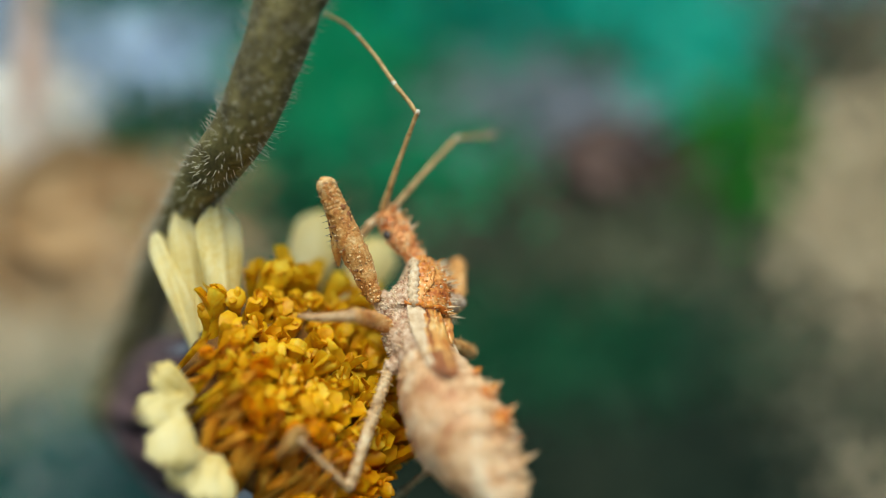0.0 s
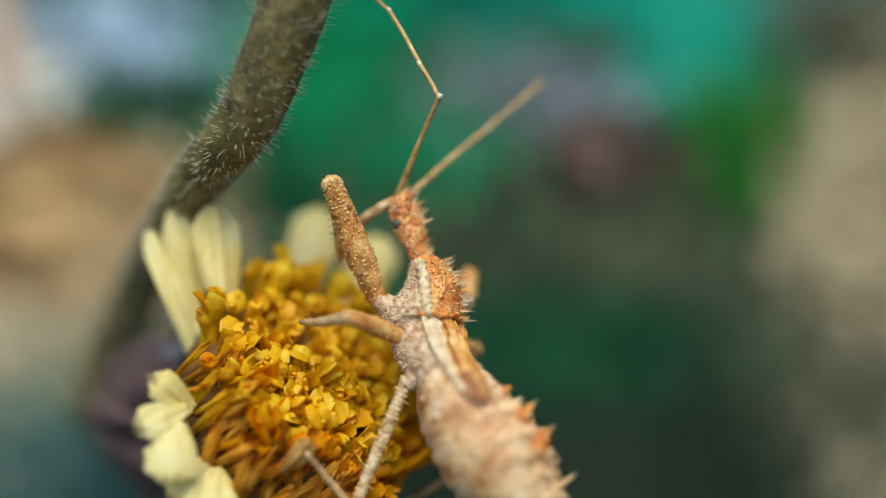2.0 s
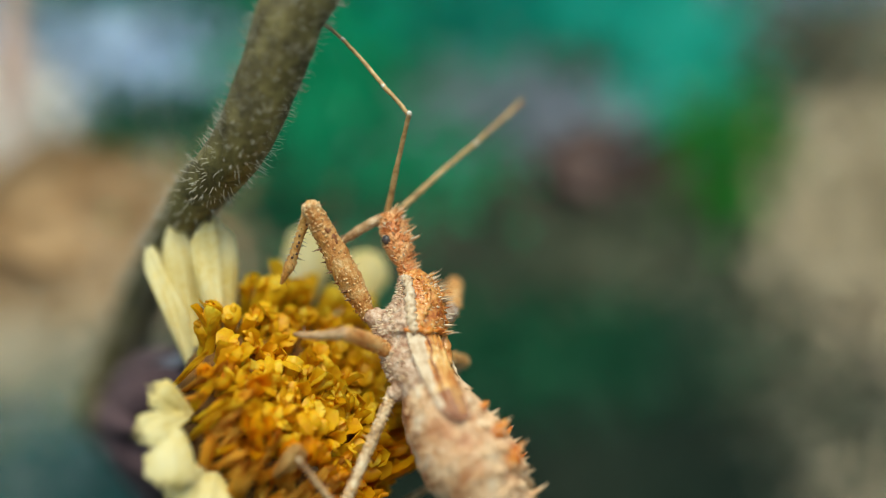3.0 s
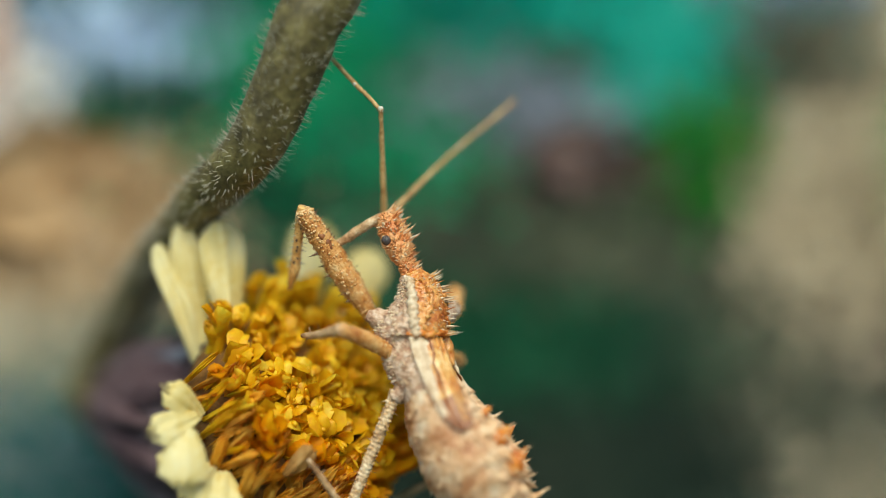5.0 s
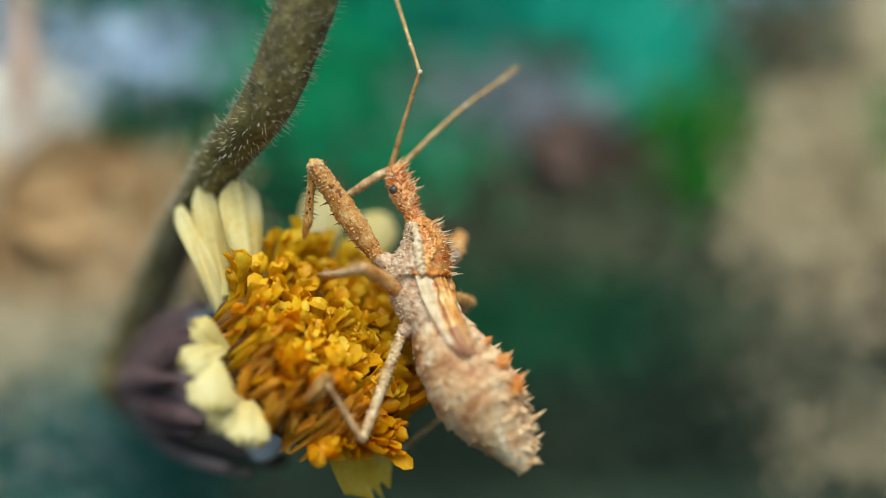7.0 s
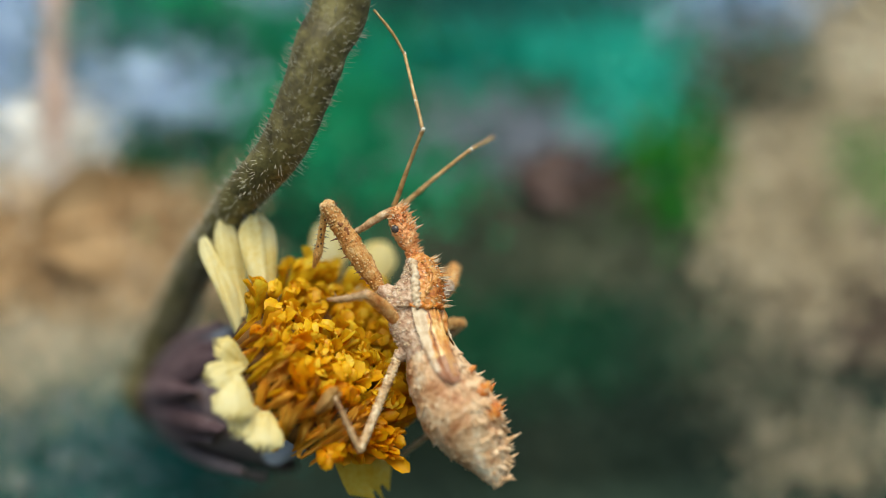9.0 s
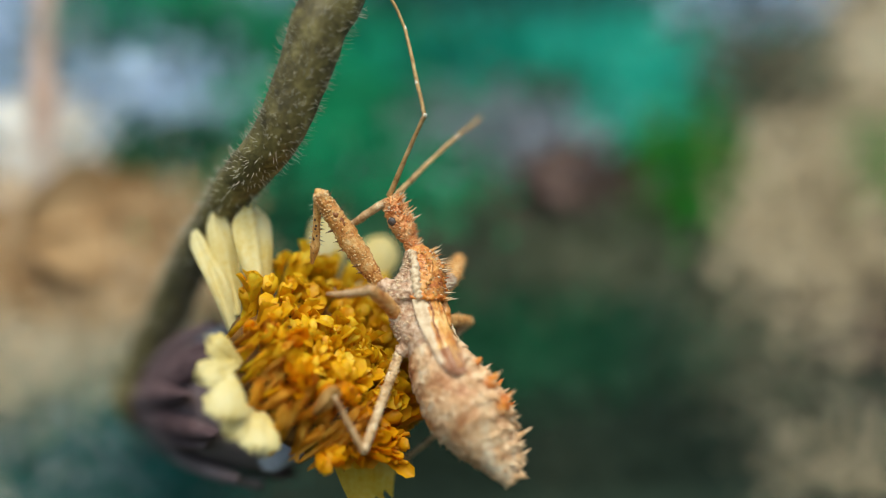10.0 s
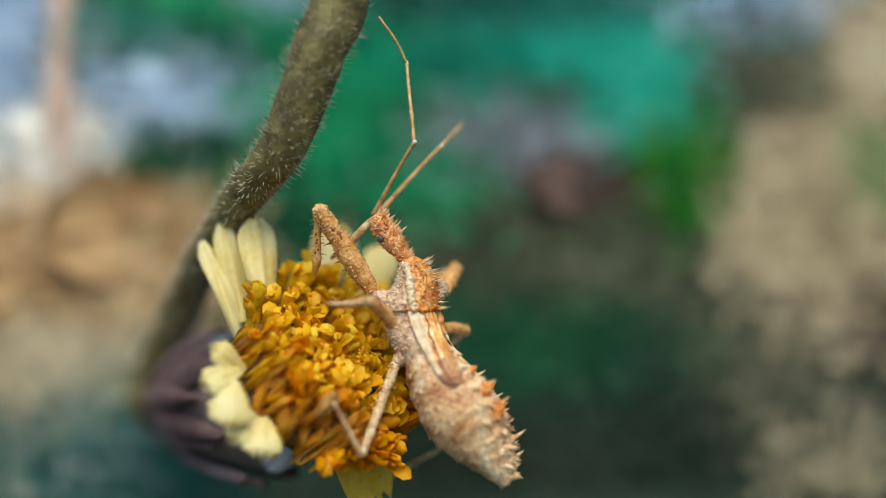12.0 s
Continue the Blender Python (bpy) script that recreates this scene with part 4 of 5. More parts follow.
    # limbs that move: built along +z from the origin, keyed between two joints
    def limb(name, pts, mat, label="", grains=0, spikes=0, hairs=0, rough=0.02, dots=()):
        bm = bmesh.new()
        q = tube(bm, pts, max(14, 5 * len(pts)), 12, rough, freq=9.0)
        for _ in range(grains):
            k = q[r.randrange(1, len(q) - 1)]
            a = r.uniform(0, 6.28)
            v = Vector((math.cos(a), math.sin(a), 0))
            p = Vector(k[:3]) + v * k[3] * 0.98
            bead(bm, p, r.uniform(0.024, 0.056), 1)
        for i in range(spikes):
            k = q[1 + int((len(q) - 3) * (i + 0.5) / spikes)]
            a = r.choice((0.0, 3.1, 1.6, 4.7)) + r.uniform(-0.5, 0.5)
            v = Vector((math.cos(a), math.sin(a), 0))
            p = Vector(k[:3]) + v * k[3] * 0.9
            spike(bm, p, p + v * r.uniform(0.12, 0.24) + Vector((0, 0, r.uniform(-0.05, 0.1))), 0.028, 4)
        for _ in range(hairs):
            k = q[r.randrange(2, len(q) - 1)]
            a = r.uniform(0, 6.28)
            v = Vector((math.cos(a), math.sin(a), r.uniform(-0.2, 0.5)))
            p = Vector(k[:3]) + v * k[3] * 0.8
            spike(bm, p, p + v * r.uniform(0.12, 0.32), 0.012, 3, mat=2)
        ob = part(name, bm, [mat, M["bead"], M["joint_dark"]], t, label)
        for z, rad in dots:
            bm = bmesh.new()
            tube(bm, [(0, 0, z - 0.09, rad * 0.8), (0, 0, z, rad), (0, 0, z + 0.09, rad * 0.8)], 8, 8)
            part("joint", bm, M["joint"], ob, "white antennal joint")
        return ob

    parts = {"thing": t, "head": head, "shield": shield}
    for side in "LR":
        parts["scape_" + side] = limb("antenna_shaft", [(0, 0, 0, 0.11), (0, 0, 0.35, 0.10), (0, 0.03, 1.6, 0.08), (0, 0.02, 2.9, 0.07), (0, 0, 3.3, 0.075)], M["antenna"], "thin brown antenna shaft", hairs=10, dots=((3.27, 0.08),))
    parts["flagel_L"] = limb("antenna_middle", [(0, 0, 0, 0.07), (0, 0.02, 0.6, 0.064), (0, 0.0, 1.2, 0.07), (0.02, 0.03, 2.2, 0.062), (0, 0, 3.15, 0.06)], M["antenna"], "thin brown antenna section", dots=((1.2, 0.076), (3.12, 0.066)))
    parts["tip_L"] = limb("antenna_tip", [(0, 0, 0, 0.048), (0.0, 0.08, 0.9, 0.055), (0, 0, 1.95, 0.045)], M["antenna"], "pale brown antenna tip")
    parts["flagel_R"] = limb("antenna_middle", [(0, 0, 0, 0.07), (0, 0.02, 0.8, 0.066), (0, 0, 1.7, 0.068), (0, 0.04, 2.6, 0.062)], M["antenna"], "thin brown antenna section", dots=((0.05, 0.076), (0.85, 0.072)))
    # swollen raptorial front legs
    fem_r = [(0, 0, -0.1, 0.16), (0, 0, 0.3, 0.22), (0, 0, 1.0, 0.33), (0, 0, 1.9, 0.28), (0, 0, 2.5, 0.24), (0, 0, 2.65, 0.12)]
    fem = [(0, 0, -0.1, 0.17), (0, 0, 0.2, 0.24), (0, 0.0, 0.9, 0.35), (0, 0.0, 1.6, 0.40), (0, 0, 2.5, 0.35), (0, 0, 3.2, 0.31), (0, 0, 3.6, 0.29), (0, 0, 3.74, 0.26), (0, 0, 3.83, 0.19), (0, 0, 3.87, 0.09)]
    parts["femur_FL"] = limb("front_femur", fem, M["leg"], "swollen grainy buff front thigh", 480, 0, 50, 0.10)
    # dark thorns on its lower edge, bristles near the knee, a brown streak between the grains
    bm = bmesh.new()
    for z, ln in ((0.75, 0.12), (1.05, 0.2), (1.35, 0.13), (1.75, 0.26), (2.05, 0.14), (2.5, 0.24)):
        a = radians(-90 + r.uniform(-18, 18))
        v = Vector((math.cos(a), math.sin(a), 0))
        spike(bm, v * 0.30 + Vector((0, 0, z)), v * (0.38 + ln) + Vector((0, 0, z + 0.08)), 0.055, 6)
    for k in range(15):
        a = radians(90 + r.uniform(-35, 35))
        v = Vector((math.cos(a), math.sin(a), 0))
        z = 2.1 + 1.5 * k / 14
        spike(bm, v * 0.26 + Vector((0, 0, z)), v * r.uniform(0.44, 0.58) + Vector((0, 0, z + 0.05)), 0.03, 5)
    part("femur_spines", bm, M["thorn"], parts["femur_FL"], "dark brown spines")
    bm = bmesh.new()
    tube(bm, [(0.305, 0.02, 2.35, 0.03), (0.27, 0.06, 2.6, 0.075), (0.25, 0.02, 2.85, 0.09), (0.25, -0.02, 3.1, 0.06), (0.24, 0.0, 3.3, 0.02)], 20, 8, 0.08, freq=8.0)
    part("femur_streak", bm, M["wingtip"], parts["femur_FL"], "dark brown streak")
    parts["tibia_FL"] = limb("front_shank", [(0, 0, -0.12, 0.13), (0, 0, 0.1, 0.165), (0, 0, 0.5, 0.15), (0, 0, 1.2, 0.135), (0, 0, 1.75, 0.14), (0, 0, 1.95, 0.17), (0.02, 0, 2.15, 0.16), (0.05, 0, 2.4, 0.11), (0.08, 0, 2.7, 0.05)], M["amber"], "slender spotted front shank", 0, 0, 30)
    bm = bmesh.new()
    for k in range(26):
        side = 180 if k % 3 else 0
        a = radians(side + r.uniform(-30, 30))
        v = Vector((math.cos(a), math.sin(a), 0.25))
        z = 0.15 + 1.75 * k / 25
        spike(bm, v * 0.11 + Vector((0, 0, z)), v * r.uniform(0.26, 0.38) + Vector((0, 0, z)), 0.022, 4)
    part("comb", bm, M["hair"], parts["tibia_FL"], "pale comb of stiff hairs")
    bm = bmesh.new()
    for k in range(9):
        a = radians(-90 + r.uniform(-40, 40))
        z = 0.2 + 1.5 * k / 8 + r.uniform(-0.05, 0.05)
        ball(bm, (0.125 * math.cos(a), 0.125 * math.sin(a), z), 0.04, (1, 1, 1.3), 8)
    part("shank_spots", bm, M["joint_dark"], parts["tibia_FL"], "dark brown spots")
    parts["femur_FR"] = limb("front_femur", fem_r, M["leg"], "swollen grainy buff front thigh", 160, 14, 20, 0.05)
    parts["tibia_FR"] = limb("front_shank", [(0, 0, -0.08, 0.13), (0, 0, 0.4, 0.14), (0, 0, 1.4, 0.12), (0, 0, 2.1, 0.13), (0.05, 0, 2.45, 0.08)], M["shank"], "slender spotted front shank", 0, 6, 10)
    for n in ("ML", "MR"):
        parts["femur_" + n] = limb("middle_femur", [(0, 0, -0.15, 0.22), (0, 0.02, 0.2, 0.23), (0, 0.07, 1.0, 0.24), (0, 0.03, 1.75, 0.21), (0, 0, 1.98, 0.19), (0, 0, 2.08, 0.10)], M["leg"], "grainy buff middle thigh", 90, 6, 20, 0.03)
        parts["tibia_" + n] = limb("middle_shank", [(0, 0, -0.12, 0.17), (0, -0.05, 0.45, 0.15), (0, -0.06, 1.1, 0.12), (0, 0, 1.7, 0.07)], M["shank"], "thin pale middle shank", 0, 4, 20)
    parts["femur_HR"] = limb("hind_femur", [(0, 0, -0.2, 0.14), (0, 0, 0.3, 0.12), (0, 0, 1.4, 0.12), (0, 0, 2.5, 0.10), (0, 0, 2.65, 0.05)], M["hindleg"], "slender whitish ringed hind thigh", 60, 6, 16, 0.03)
    parts["tibia_HR"] = limb("hind_shank", [(0, 0, -0.05, 0.10), (0, 0, 0.8, 0.10), (0, 0, 2.6, 0.09), (0, 0, 3.9, 0.06)], M["hindleg"], "thin pale hind shank", 0, 6, 20)
    for n in ("HL",):
        parts["femur_" + n] = limb("hind_femur", [(0, 0, -0.2, 0.21)] + [(0, 0, 0.1 + 3.30 * i / 50, (0.17 - 0.02 * (i / 50)) * (1.05 if i % 2 else 0.97)) for i in range(51)] + [(0, 0, 3.57, 0.15), (0, 0, 3.68, 0.06)], M["hindleg"], "slender whitish ringed hind thigh", 150, 14, 50, 0.03)
        parts["tibia_" + n] = limb("hind_shank", [(0, 0, -0.05, 0.11), (0, 0, 0.6, 0.11), (0, 0, 1.5, 0.095), (0, 0, 2.15, 0.06)], M["shank"], "thin pale hind shank", 0, 6, 30)
    # short hip pieces
    for p, d in (((-1.75, 0.96, -1.6), (-2.2, 1.11, -1.47)), ((-1.15, 0.47, -2.46), (-1.6, 0.27, -2.46)), ((-0.99, 0.22, -3.49), (-1.5, 0.17, -3.79)), ((0.06, 1.23, -1.47), (0.41, 1.83, -1.28)), ((-0.21, 0.78, -2.79), (0.09, 1.48, -2.89))):
        bm = bmesh.new()
        a, b = bug_local(p), bug_local(d)
        tube(bm, [(*(a - (b - a) * 0.6), 0.36), (*a, 0.34), (*a.lerp(b, 0.6), 0.29), (*b, 0.18)], 14, 12, 0.07, freq=7)
        part("hip", bm, M["flank"], t)
    return parts


M["scale"] = material("cream_scale", [(0.50, 0.25, 0.10), (0.76, 0.49, 0.27), (0.86, 0.68, 0.46)], 2.0, 0.5, 0.4, 12.0)
M["thorn"] = material("brown_thorn", [(0.12, 0.05, 0.02), (0.26, 0.12, 0.05)], 4.0, 0.4, 0.2)
M["joint_dark"] = material("dark_bristle", [(0.10, 0.05, 0.03), (0.18, 0.09, 0.05)], 4.0, 0.5, 0.2)
M["amber"] = material("amber_shank", [(0.46, 0.19, 0.04), (0.76, 0.40, 0.12), (0.90, 0.59, 0.25)], 3.0, 0.4, 0.5, 14.0, sss=0.1, spots=((0.14, 0.055, 0.02), 3.2, 0.12))
M["wingtip"] = material("dark_wing_tip", [(0.10, 0.025, 0.008), (0.26, 0.085, 0.025), (0.42, 0.17, 0.06)], 1.2, 0.4, 0.2, 7.0, coat=0.08)
M["hindleg"] = material("whitish_leg", [(0.30, 0.15, 0.06), (0.68, 0.48, 0.28), (0.88, 0.74, 0.52)], 4.0, 0.45, 1.0, 14.0)
BUG = bug()
cam.data.dof.focus_object = BUG["shield"]


# ---- what moves: the bug sways, its head turns, its antennae feel about, its legs follow ----
def between(a, b, twist=0.0):
    """The pose of a limb that runs from joint a to joint b (mm, in the bug's space)."""
    a, b = Vector(a), Vector(b)
    return Matrix.Translation(a * MM) @ (b - a).to_track_quat("Z", "Y").to_matrix().to_4x4() @ Matrix.Rotation(radians(twist), 4, "Z")


def knee_of(hip, foot, upper, lower, pole):
    d = foot - hip
    n = min(max(d.length, abs(upper - lower) + 0.05), upper + lower - 0.02)
    d.normalize()
    x = (upper * upper - lower * lower + n * n) / (2 * n)
    h = math.sqrt(max(0.0, upper * upper - x * x))
    side = (pole - hip) - d * (pole - hip).dot(d)
    return hip + d * x + side.normalized() * h


def motions():
    BODY_ROWS = [
        (0, 0.052, 0.445, 0.237, -16.647, 3.282, -4.67),
        (0.5, 0.023, 0.298, 0.206, -14.824, 1.684, -4.886),
        (1, 0.061, -0.117, 0.216, -16.15, -0.023, -5.094),
        (1.5, 0.097, -0.196, 0.389, -17.447, -1.681, -5.292),
        (2, 0.205, -0.606, 0.252, -9.118, -0.096, 2.26),
        (2.5, 0.162, -0.464, 0.191, -4.154, -0.486, 1.074),
        (3, 0.184, -0.068, 0.076, -2.618, 0.213, 1.18),
        (3.2, 0.179, 0.194, -0.035, -3.397, -0.905, 1.223),
        (4.8, 0.068, -0.743, 0.22, 0.691, -0.59, 0.663),
        (5, -0.016, -1.032, 0.252, 1.273, -1.366, -0.967),
        (5.5, 0.04, -1.234, 0.158, 0.679, 0.264, 3.711),
        (6, -0.04, -1.415, 0.243, 1.07, -0.843, 2.799),
        (6.5, -0.077, -1.303, 0.247, 2.56, -1.935, -2.623),
        (7, -0.037, -0.254, -0.023, 3.505, 0.21, 1.119),
        (9, -0.118, -0.388, -0.283, 6.359, 2.408, -1.068),
        (9.5, -0.15, -0.317, -0.336, 6.747, 3.628, -1.425),
        (10, -0.183, -0.064, -0.201, 3.058, 1.107, -1.152),
        (10.5, -0.245, -0.248, -0.175, 6.357, -0.13, 0.808),
        (11, -0.25, 0.198, -0.152, 4.259, -0.22, 0.519),
        (11.5, -0.214, 0.093, -0.216, 6.112, -0.216, 2.483),
        (12, -0.217, 0.087, -0.242, 7.004, -0.588, 2.037),
    ]
    HEAD_ROWS = [
        (0, 22.695, -4.834, 4.759),
        (0.5, 25.244, -6.947, 2.582),
        (1, 27.758, -5.558, 1.902),
        (1.5, 23.86, -6.423, -1.237),
        (2, 20.085, 10.81, -5.667),
        (2.5, 15.983, 15.829, -3.049),
        (3, 13.839, 12.2, -0.874),
        (3.2, 15.808, 12.738, 0.274),
        (4.8, 8.95, 13.34, 4.781),
        (5, 8.136, 10.396, 6.577),
        (5.5, 7.958, 8.318, 3.242),
        (6, 6.825, 2.716, 5.07),
        (6.5, 3.793, 10.741, 8.366),
        (7, 3.294, 13.322, 4.959),
        (9, 6.294, 9.843, 4.252),
        (9.5, 10.572, 13.636, 5.637),
        (10, 16.092, 7.957, 7.048),
        (10.5, 13.324, 2.364, 5.919),
        (11, 13.316, -0.244, 4.548),
        (11.5, 12.019, -1.506, 3.165),
        (12, 11.648, -2.581, 3.243),
    ]
    SCAPE_L = [
        (0, -2.157, 0.953, 1.355, -1.078, -0.938, 3.764),
        (0.5, -2.21, 0.921, 1.339, -1.265, -1.068, 3.727),
        (1, -2.164, 0.839, 1.353, -1.211, -1.2, 3.695),
        (1.5, -2.152, 1.024, 1.339, -1.19, -1.24, 3.463),
        (2, -1.614, 1.367, 1.661, -0.598, -0.645, 3.999),
        (2.5, -1.463, 1.678, 1.682, -0.427, -0.068, 4.22),
        (3, -1.611, 1.683, 1.642, -1.024, 0.015, 4.368),
        (5, -1.737, 2.532, 1.512, -1.87, 1.427, 4.563),
        (5.5, -1.671, 2.615, 1.534, -2.042, 1.439, 4.537),
        (6, -1.885, 2.771, 1.418, -2.088, 1.664, 4.462),
        (6.5, -1.82, 2.762, 1.438, -1.005, 1.402, 4.278),
        (7, -1.663, 2.002, 1.557, -0.772, 0.953, 4.5),
        (9, -1.76, 2, 1.533, -0.851, 0.606, 4.338),
        (9.5, -1.642, 1.86, 1.607, -0.514, 0.609, 4.397),
        (10, -1.827, 1.413, 1.599, -0.656, -0.074, 4.248),
        (10.5, -1.984, 1.88, 1.483, -0.723, 0.385, 4.091),
        (11, -2.057, 1.638, 1.469, -0.732, 0.07, 4.002),
        (11.5, -2.066, 1.869, 1.432, -0.666, 0.395, 3.981),
        (12, -2.101, 2.003, 1.395, -0.661, 0.623, 3.973),
    ]
    FLAGEL_L = [
        (0, -1.078, -0.938, 3.764, -3.026, -1.061, 6.168),
        (0.5, -1.265, -1.068, 3.727, -3.186, -1.038, 6.157),
        (1, -1.211, -1.2, 3.695, -3.095, -1.235, 6.154),
        (1.5, -1.19, -1.24, 3.463, -3.002, -1.757, 5.913),
        (2, -0.598, -0.645, 3.999, -1.925, 0.178, 6.675),
        (2.5, -0.427, -0.068, 4.22, -1.901, 1.516, 6.453),
        (3, -1.024, 0.015, 4.368, -2.954, 0.805, 6.658),
        (5, -1.87, 1.427, 4.563, -3.823, 2.724, 6.595),
        (5.5, -2.042, 1.439, 4.537, -3.876, 2.82, 6.624),
        (6, -2.088, 1.664, 4.462, -3.841, 3.039, 6.623),
        (6.5, -1.005, 1.402, 4.278, -2.1, 2.697, 6.875),
        (7, -0.772, 0.953, 4.5, -1.417, 2.55, 7.091),
        (9, -0.851, 0.606, 4.338, -1.575, 1.891, 7.073),
        (9.5, -0.514, 0.609, 4.397, -1.117, 1.684, 7.247),
        (10, -0.656, -0.074, 4.248, -1.314, 0.37, 7.244),
        (10.5, -0.723, 0.385, 4.091, -1.253, 1.667, 6.87),
        (11, -0.732, 0.07, 4.002, -1.201, 1.045, 6.911),
        (11.5, -0.666, 0.395, 3.981, -0.916, 1.519, 6.865),
        (12, -0.661, 0.623, 3.973, -0.8, 1.843, 6.826),
    ]
    ANTENNA_TIP_L = [
        (0, -3.026, -1.061, 6.168, -4.377, -0.326, 7.334),
        (0.5, -3.186, -1.038, 6.157, -4.442, -0.115, 7.302),
        (1, -3.095, -1.235, 6.154, -4.371, -0.403, 7.342),
        (1.5, -3.002, -1.757, 5.913, -4.215, -0.898, 7.148),
        (2, -1.925, 0.178, 6.675, -3.04, 1.297, 7.785),
        (2.5, -1.901, 1.516, 6.453, -3.187, 2.427, 7.558),
        (3, -2.954, 0.805, 6.658, -4.105, 2.033, 7.607),
        (5, -3.823, 2.724, 6.595, -4.936, 3.994, 7.533),
        (5.5, -3.876, 2.82, 6.624, -4.863, 4.138, 7.633),
        (6, -3.841, 3.039, 6.623, -4.86, 4.346, 7.614),
        (6.5, -2.1, 2.697, 6.875, -2.809, 4.23, 7.828),
        (7, -1.417, 2.55, 7.091, -2.163, 3.527, 8.575),
        (9, -1.575, 1.891, 7.073, -2.736, 1.695, 8.59),
        (9.5, -1.117, 1.684, 7.247, -2.162, 1.482, 8.845),
        (10, -1.314, 0.37, 7.244, -2.227, 0.496, 8.926),
        (10.5, -1.253, 1.667, 6.87, -2.375, 1.735, 8.425),
        (11, -1.201, 1.045, 6.911, -2.338, 0.788, 8.435),
        (11.5, -0.916, 1.519, 6.865, -1.967, 1.344, 8.462),
        (12, -0.8, 1.843, 6.826, -1.778, 1.7, 8.472),
    ]
    SCAPE_R = [
        (0, -1.854, 1.38, 1.569, -0.131, 2.139, 4.221),
        (0.5, -1.899, 1.324, 1.584, -0.176, 2.37, 4.141),
        (1, -1.842, 1.23, 1.603, -0.066, 2.095, 4.19),
        (1.5, -1.809, 1.411, 1.566, -0.01, 2.3, 4.126),
        (2, -1.221, 1.757, 1.774, 1.092, 2.575, 3.902),
        (2.5, -1.091, 2.099, 1.743, 1.192, 3.244, 3.756),
        (3, -1.257, 2.12, 1.713, 1.097, 2.749, 3.854),
        (5, -1.444, 3.016, 1.552, 0.683, 4.474, 3.536),
        (5.5, -1.347, 3.079, 1.584, 0.878, 4.261, 3.642),
        (6, -1.578, 3.243, 1.489, 0.537, 4.223, 3.752),
        (6.5, -1.549, 3.259, 1.44, 0.776, 3.202, 3.699),
        (7, -1.363, 2.485, 1.546, 0.941, 3.42, 3.639),
        (9, -1.447, 2.474, 1.551, 0.986, 2.29, 3.699),
        (9.5, -1.338, 2.337, 1.635, 0.993, 2.479, 3.898),
        (10, -1.533, 1.886, 1.709, 0.593, 3.179, 3.81),
        (10.5, -1.683, 2.347, 1.596, 0.183, 4.144, 3.581),
        (11, -1.753, 2.097, 1.601, 0.325, 3.261, 3.821),
        (11.5, -1.749, 2.321, 1.558, 0.281, 3.848, 3.605),
        (12, -1.784, 2.456, 1.521, 0.475, 2.917, 3.814),
    ]
    FLAGEL_R = [
        (0, -0.131, 2.139, 4.221, 1.027, 4.215, 5.244),
        (0.5, -0.176, 2.37, 4.141, 1.1, 4.108, 5.562),
        (1, -0.066, 2.095, 4.19, 1.495, 3.247, 5.879),
        (1.5, -0.01, 2.3, 4.126, 1.517, 3.487, 5.821),
        (2, 1.092, 2.575, 3.902, 2.882, 3.303, 5.585),
        (2.5, 1.192, 3.244, 3.756, 2.998, 3.811, 5.477),
        (3, 1.097, 2.749, 3.854, 2.724, 4.002, 5.399),
        (5, 0.683, 4.474, 3.536, 2.538, 5.39, 5.046),
        (5.5, 0.878, 4.261, 3.642, 2.82, 4.274, 5.304),
        (6, 0.537, 4.223, 3.752, 2.001, 5.817, 5.148),
        (6.5, 0.776, 3.202, 3.699, 2.38, 4.575, 5.159),
        (7, 0.941, 3.42, 3.639, 2.912, 4.293, 5.027),
        (9, 0.986, 2.29, 3.699, 2.026, 4.606, 4.228),
        (9.5, 0.993, 2.479, 3.898, 2.229, 4.728, 4.248),
        (10, 0.593, 3.179, 3.81, 1.638, 5.36, 4.737),
        (10.5, 0.183, 4.144, 3.581, 1.331, 6.222, 4.607),
        (11, 0.325, 3.261, 3.821, 1.246, 5.517, 4.705),
        (11.5, 0.281, 3.848, 3.605, 1.623, 5.779, 4.675),
        (12, 0.475, 2.917, 3.814, 1.518, 5.124, 4.676),
    ]
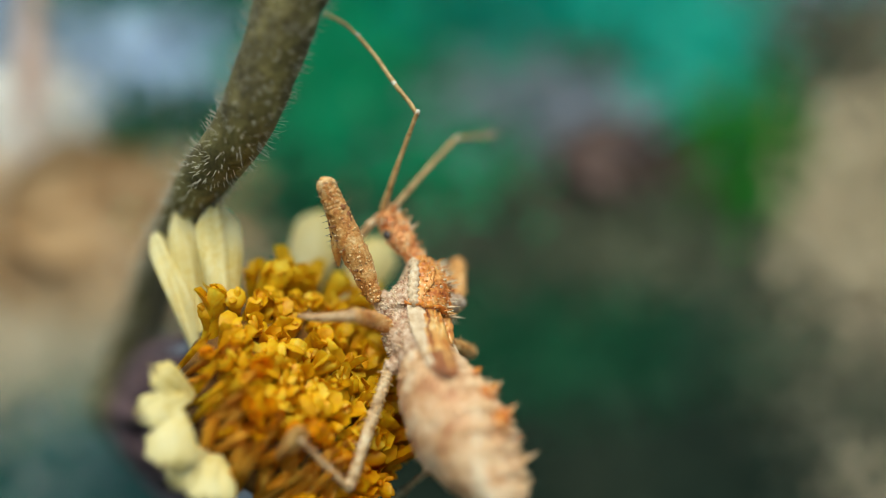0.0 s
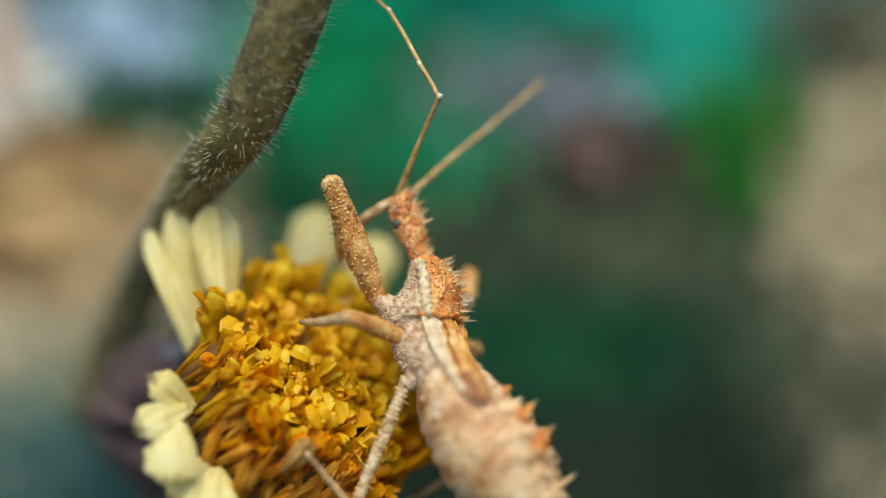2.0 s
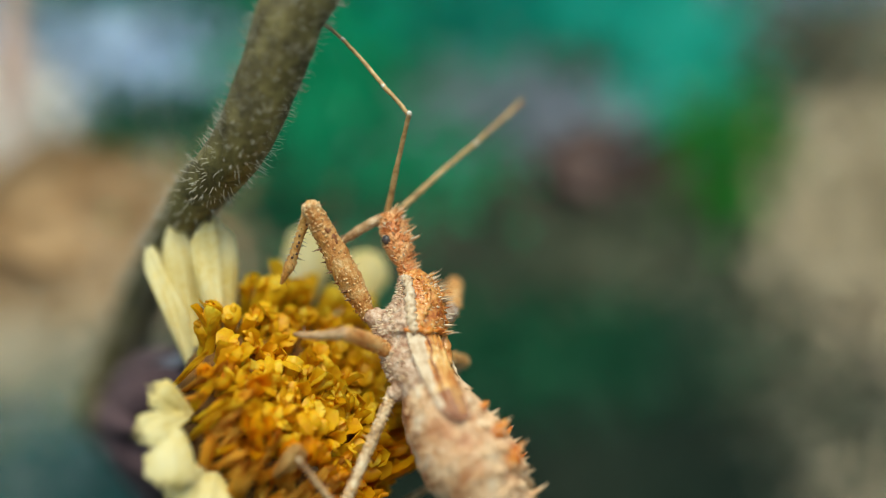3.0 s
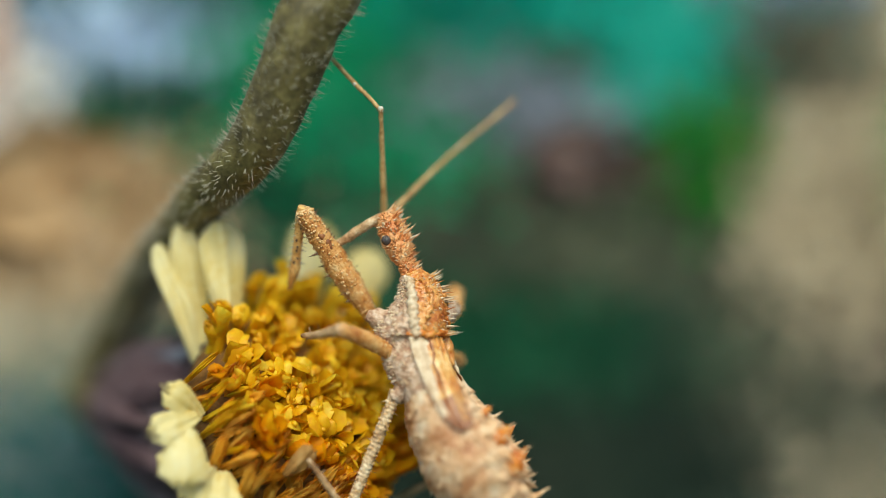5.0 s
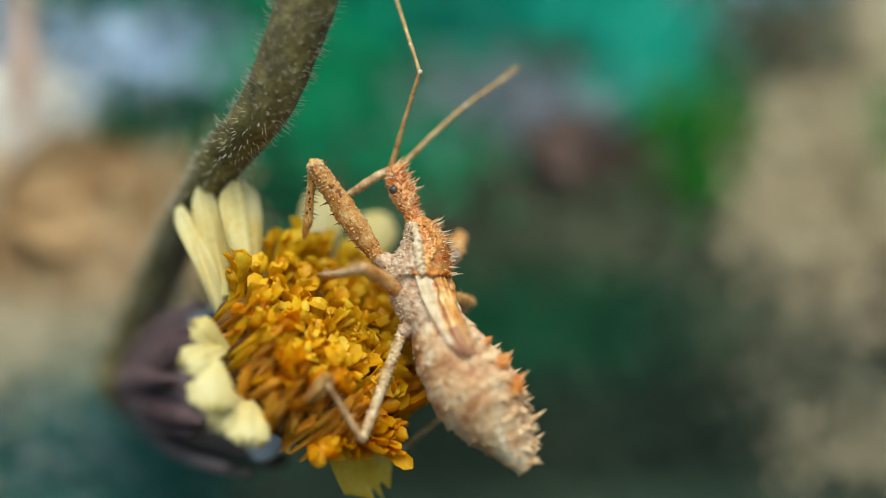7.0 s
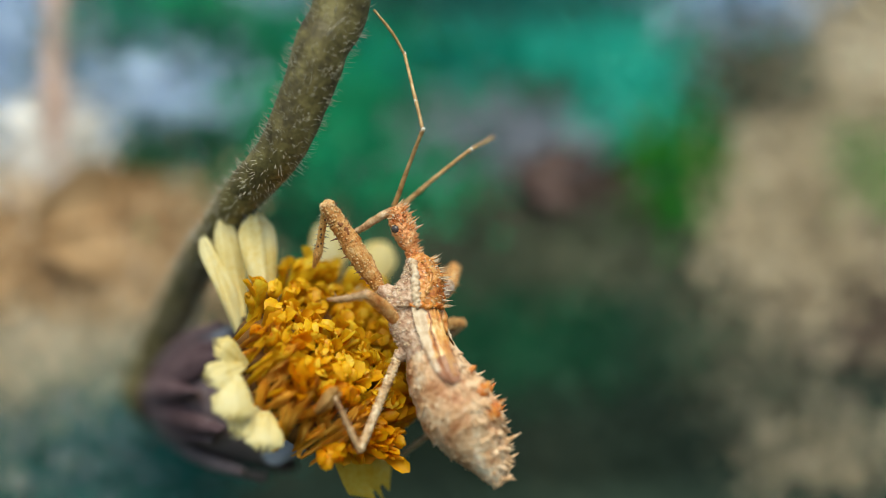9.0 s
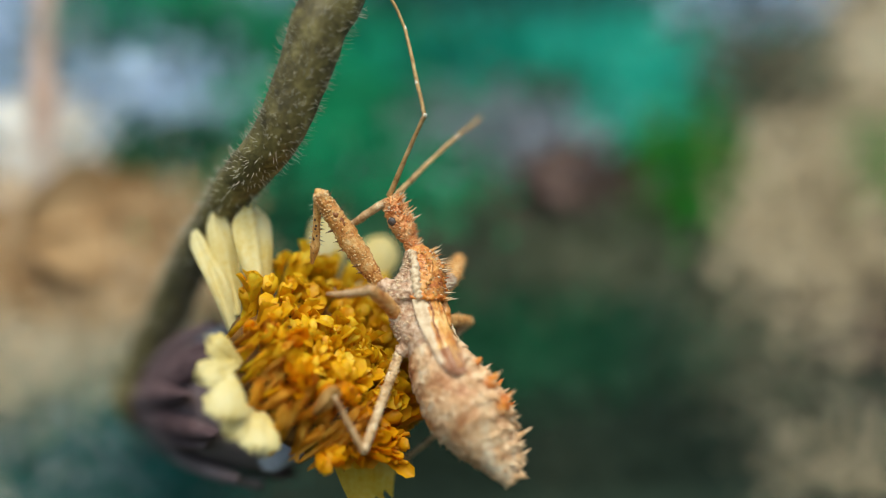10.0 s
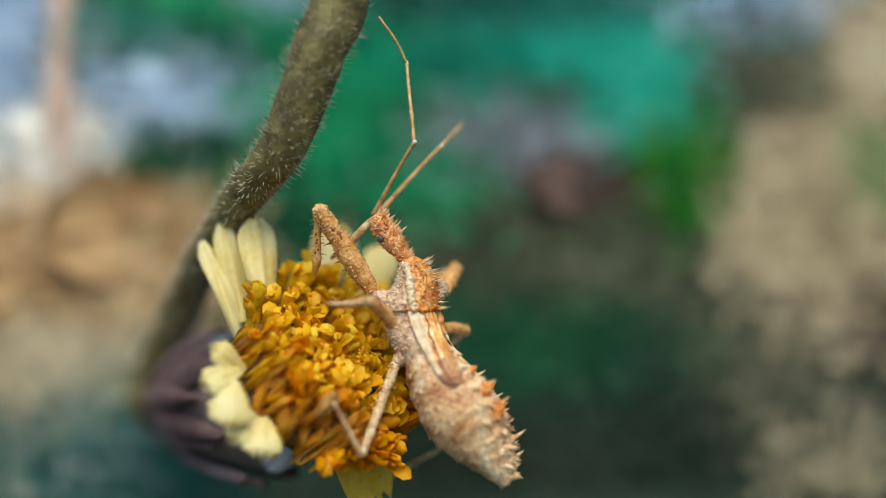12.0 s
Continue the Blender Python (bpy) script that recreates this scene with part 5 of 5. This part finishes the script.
    FORE_FEMUR = [
        (0, -2.074, 0.438, -1.622, -3.554, -1.459, 1.315),
        (0.5, -2.102, 0.533, -1.586, -3.529, -1.291, 1.396),
        (1, -2.127, 0.741, -1.551, -3.428, -1.179, 1.466),
        (1.5, -2.123, 0.776, -1.544, -3.351, -1.233, 1.414),
        (2, -2.136, 1.365, -1.451, -3.519, -0.007, 1.775),
        (2.5, -2.138, 1.388, -1.489, -3.797, 0.325, 1.715),
        (3, -2.142, 1.156, -1.484, -3.866, 0.169, 1.71),
        (3.2, -2.145, 0.96, -1.481, -3.723, -0.011, 1.863),
        (4.8, -2.113, 1.799, -1.543, -4.176, 1.072, 1.569),
        (5, -2.129, 2.002, -1.579, -4.17, 1.317, 1.614),
        (5.5, -1.999, 2.271, -1.552, -4.213, 1.692, 1.546),
        (6, -2.026, 2.407, -1.596, -4.164, 1.805, 1.538),
        (6.5, -2.196, 2.155, -1.63, -4.108, 1.398, 1.56),
        (7, -2.134, 1.337, -1.489, -4.2, 0.654, 1.623),
        (9, -2.145, 1.388, -1.52, -4.191, 0.746, 1.554),
        (9.5, -2.147, 1.344, -1.518, -4.274, 0.753, 1.561),
        (10, -2.148, 1.087, -1.482, -4.222, 0.348, 1.657),
        (10.5, -2.139, 1.399, -1.515, -4.107, 0.835, 1.639),
        (11, -2.146, 1.022, -1.479, -4.101, 0.369, 1.696),
        (11.5, -2.14, 1.216, -1.487, -4.082, 0.694, 1.694),
        (12, -2.14, 1.259, -1.495, -4.088, 0.807, 1.712),
    ]
    FORE_TIBIA = [
        (0, -3.554, -1.459, 1.315, -3.139, 0.301, -0.768),
        (0.5, -3.529, -1.291, 1.396, -3.118, 0.472, -0.639),
        (1, -3.428, -1.179, 1.466, -3.141, 0.808, -0.451),
        (1.5, -3.351, -1.233, 1.414, -3.101, 0.859, -0.464),
        (2, -3.519, -0.007, 1.775, -3.106, 1.929, -0.451),
        (2.5, -3.797, 0.325, 1.715, -4.583, 1.633, -0.394),
        (3, -3.866, 0.169, 1.71, -4.624, 1.299, -0.42),
        (3.2, -3.723, -0.011, 1.863, -4.589, 1.004, -0.233),
        (4.8, -4.176, 1.072, 1.569, -4.524, 2.05, -0.565),
        (5, -4.17, 1.317, 1.614, -4.478, 2.227, -0.548),
        (5.5, -4.213, 1.692, 1.546, -4.399, 2.776, -0.596),
        (6, -4.164, 1.805, 1.538, -4.307, 2.893, -0.605),
        (6.5, -4.108, 1.398, 1.56, -4.455, 2.416, -0.56),
        (7, -4.2, 0.654, 1.623, -4.441, 1.696, -0.539),
        (9, -4.191, 0.746, 1.554, -4.51, 1.776, -0.524),
        (9.5, -4.274, 0.753, 1.561, -4.528, 1.693, -0.57),
        (10, -4.222, 0.348, 1.657, -4.391, 1.321, -0.403),
        (10.5, -4.107, 0.835, 1.639, -4.227, 1.776, -0.433),
        (11, -4.101, 0.369, 1.696, -4.219, 1.232, -0.353),
        (11.5, -4.082, 0.694, 1.694, -4.215, 1.557, -0.359),
        (12, -4.088, 0.807, 1.712, -4.203, 1.57, -0.32),
    ]
    body = [(t, Matrix.Translation((BODY_O + Vector((x, y, z + LIFT))) * MM) @ turned(a, b, c)) for t, x, y, z, a, b, c in BODY_ROWS]
    walk(BUG["thing"], body)
    neck = Vector((-0.95, 1.16, -0.3)) - BODY_O
    walk(BUG["head"], [(t, Matrix.Translation(neck * MM) @ turned(a, b, c)) for t, a, b, c in HEAD_ROWS])
    for key, rows in (("scape_L", SCAPE_L), ("flagel_L", FLAGEL_L), ("tip_L", ANTENNA_TIP_L), ("scape_R", SCAPE_R), ("flagel_R", FLAGEL_R), ("femur_FL", FORE_FEMUR), ("tibia_FL", FORE_TIBIA)):
        walk(BUG[key], [(t, between(Vector(p[:3]) - BODY_O, Vector(p[3:]) - BODY_O)) for t, *p in rows])
    # the other legs keep their feet where they are while the body sways
    for key, hip, foot, pole, upper, lower in (
            ("ML", (-1.5, 0.4, -2.51), (-4.31, -0.1, -1.91), (-2.74, -1.3, -1.69), 2.03, 1.99),
            ("HL", (-1.44, 0.2, -3.75), (-3.83, -1.5, -5.21), (-2.91, -1, -7.08), 3.62, 2.15),
            ("FR", (0.25, 1.41, -1.57), (-1.9, 3.81, -1.86), (1.52, 4.21, -0), 2.6, 2.9),
            ("MR", (-0.03, 1.05, -2.81), (-0.62, 2.35, -4.15), (2.94, 2.95, -1.38), 1.9, 1.95),
            ("HR", (0.83, 0.28, -5.25), (-2.33, 5, -8.89), (2.4, 2, -7.5), 2.6, 3.9)):
        upper_rows, lower_rows = [], []
        for t, m in body:
            hip_at = Vector(hip) - BODY_O
            inv = m.inverted()
            foot_at = (inv @ place(*foot)) / MM
            pole_at = (inv @ place(*pole)) / MM
            k = knee_of(hip_at, foot_at, upper, lower, pole_at)
            upper_rows.append((t, between(hip_at, k)))
            lower_rows.append((t, between(k, foot_at)))
        walk(BUG["femur_" + key], upper_rows)
        walk(BUG["tibia_" + key], lower_rows)


motions()
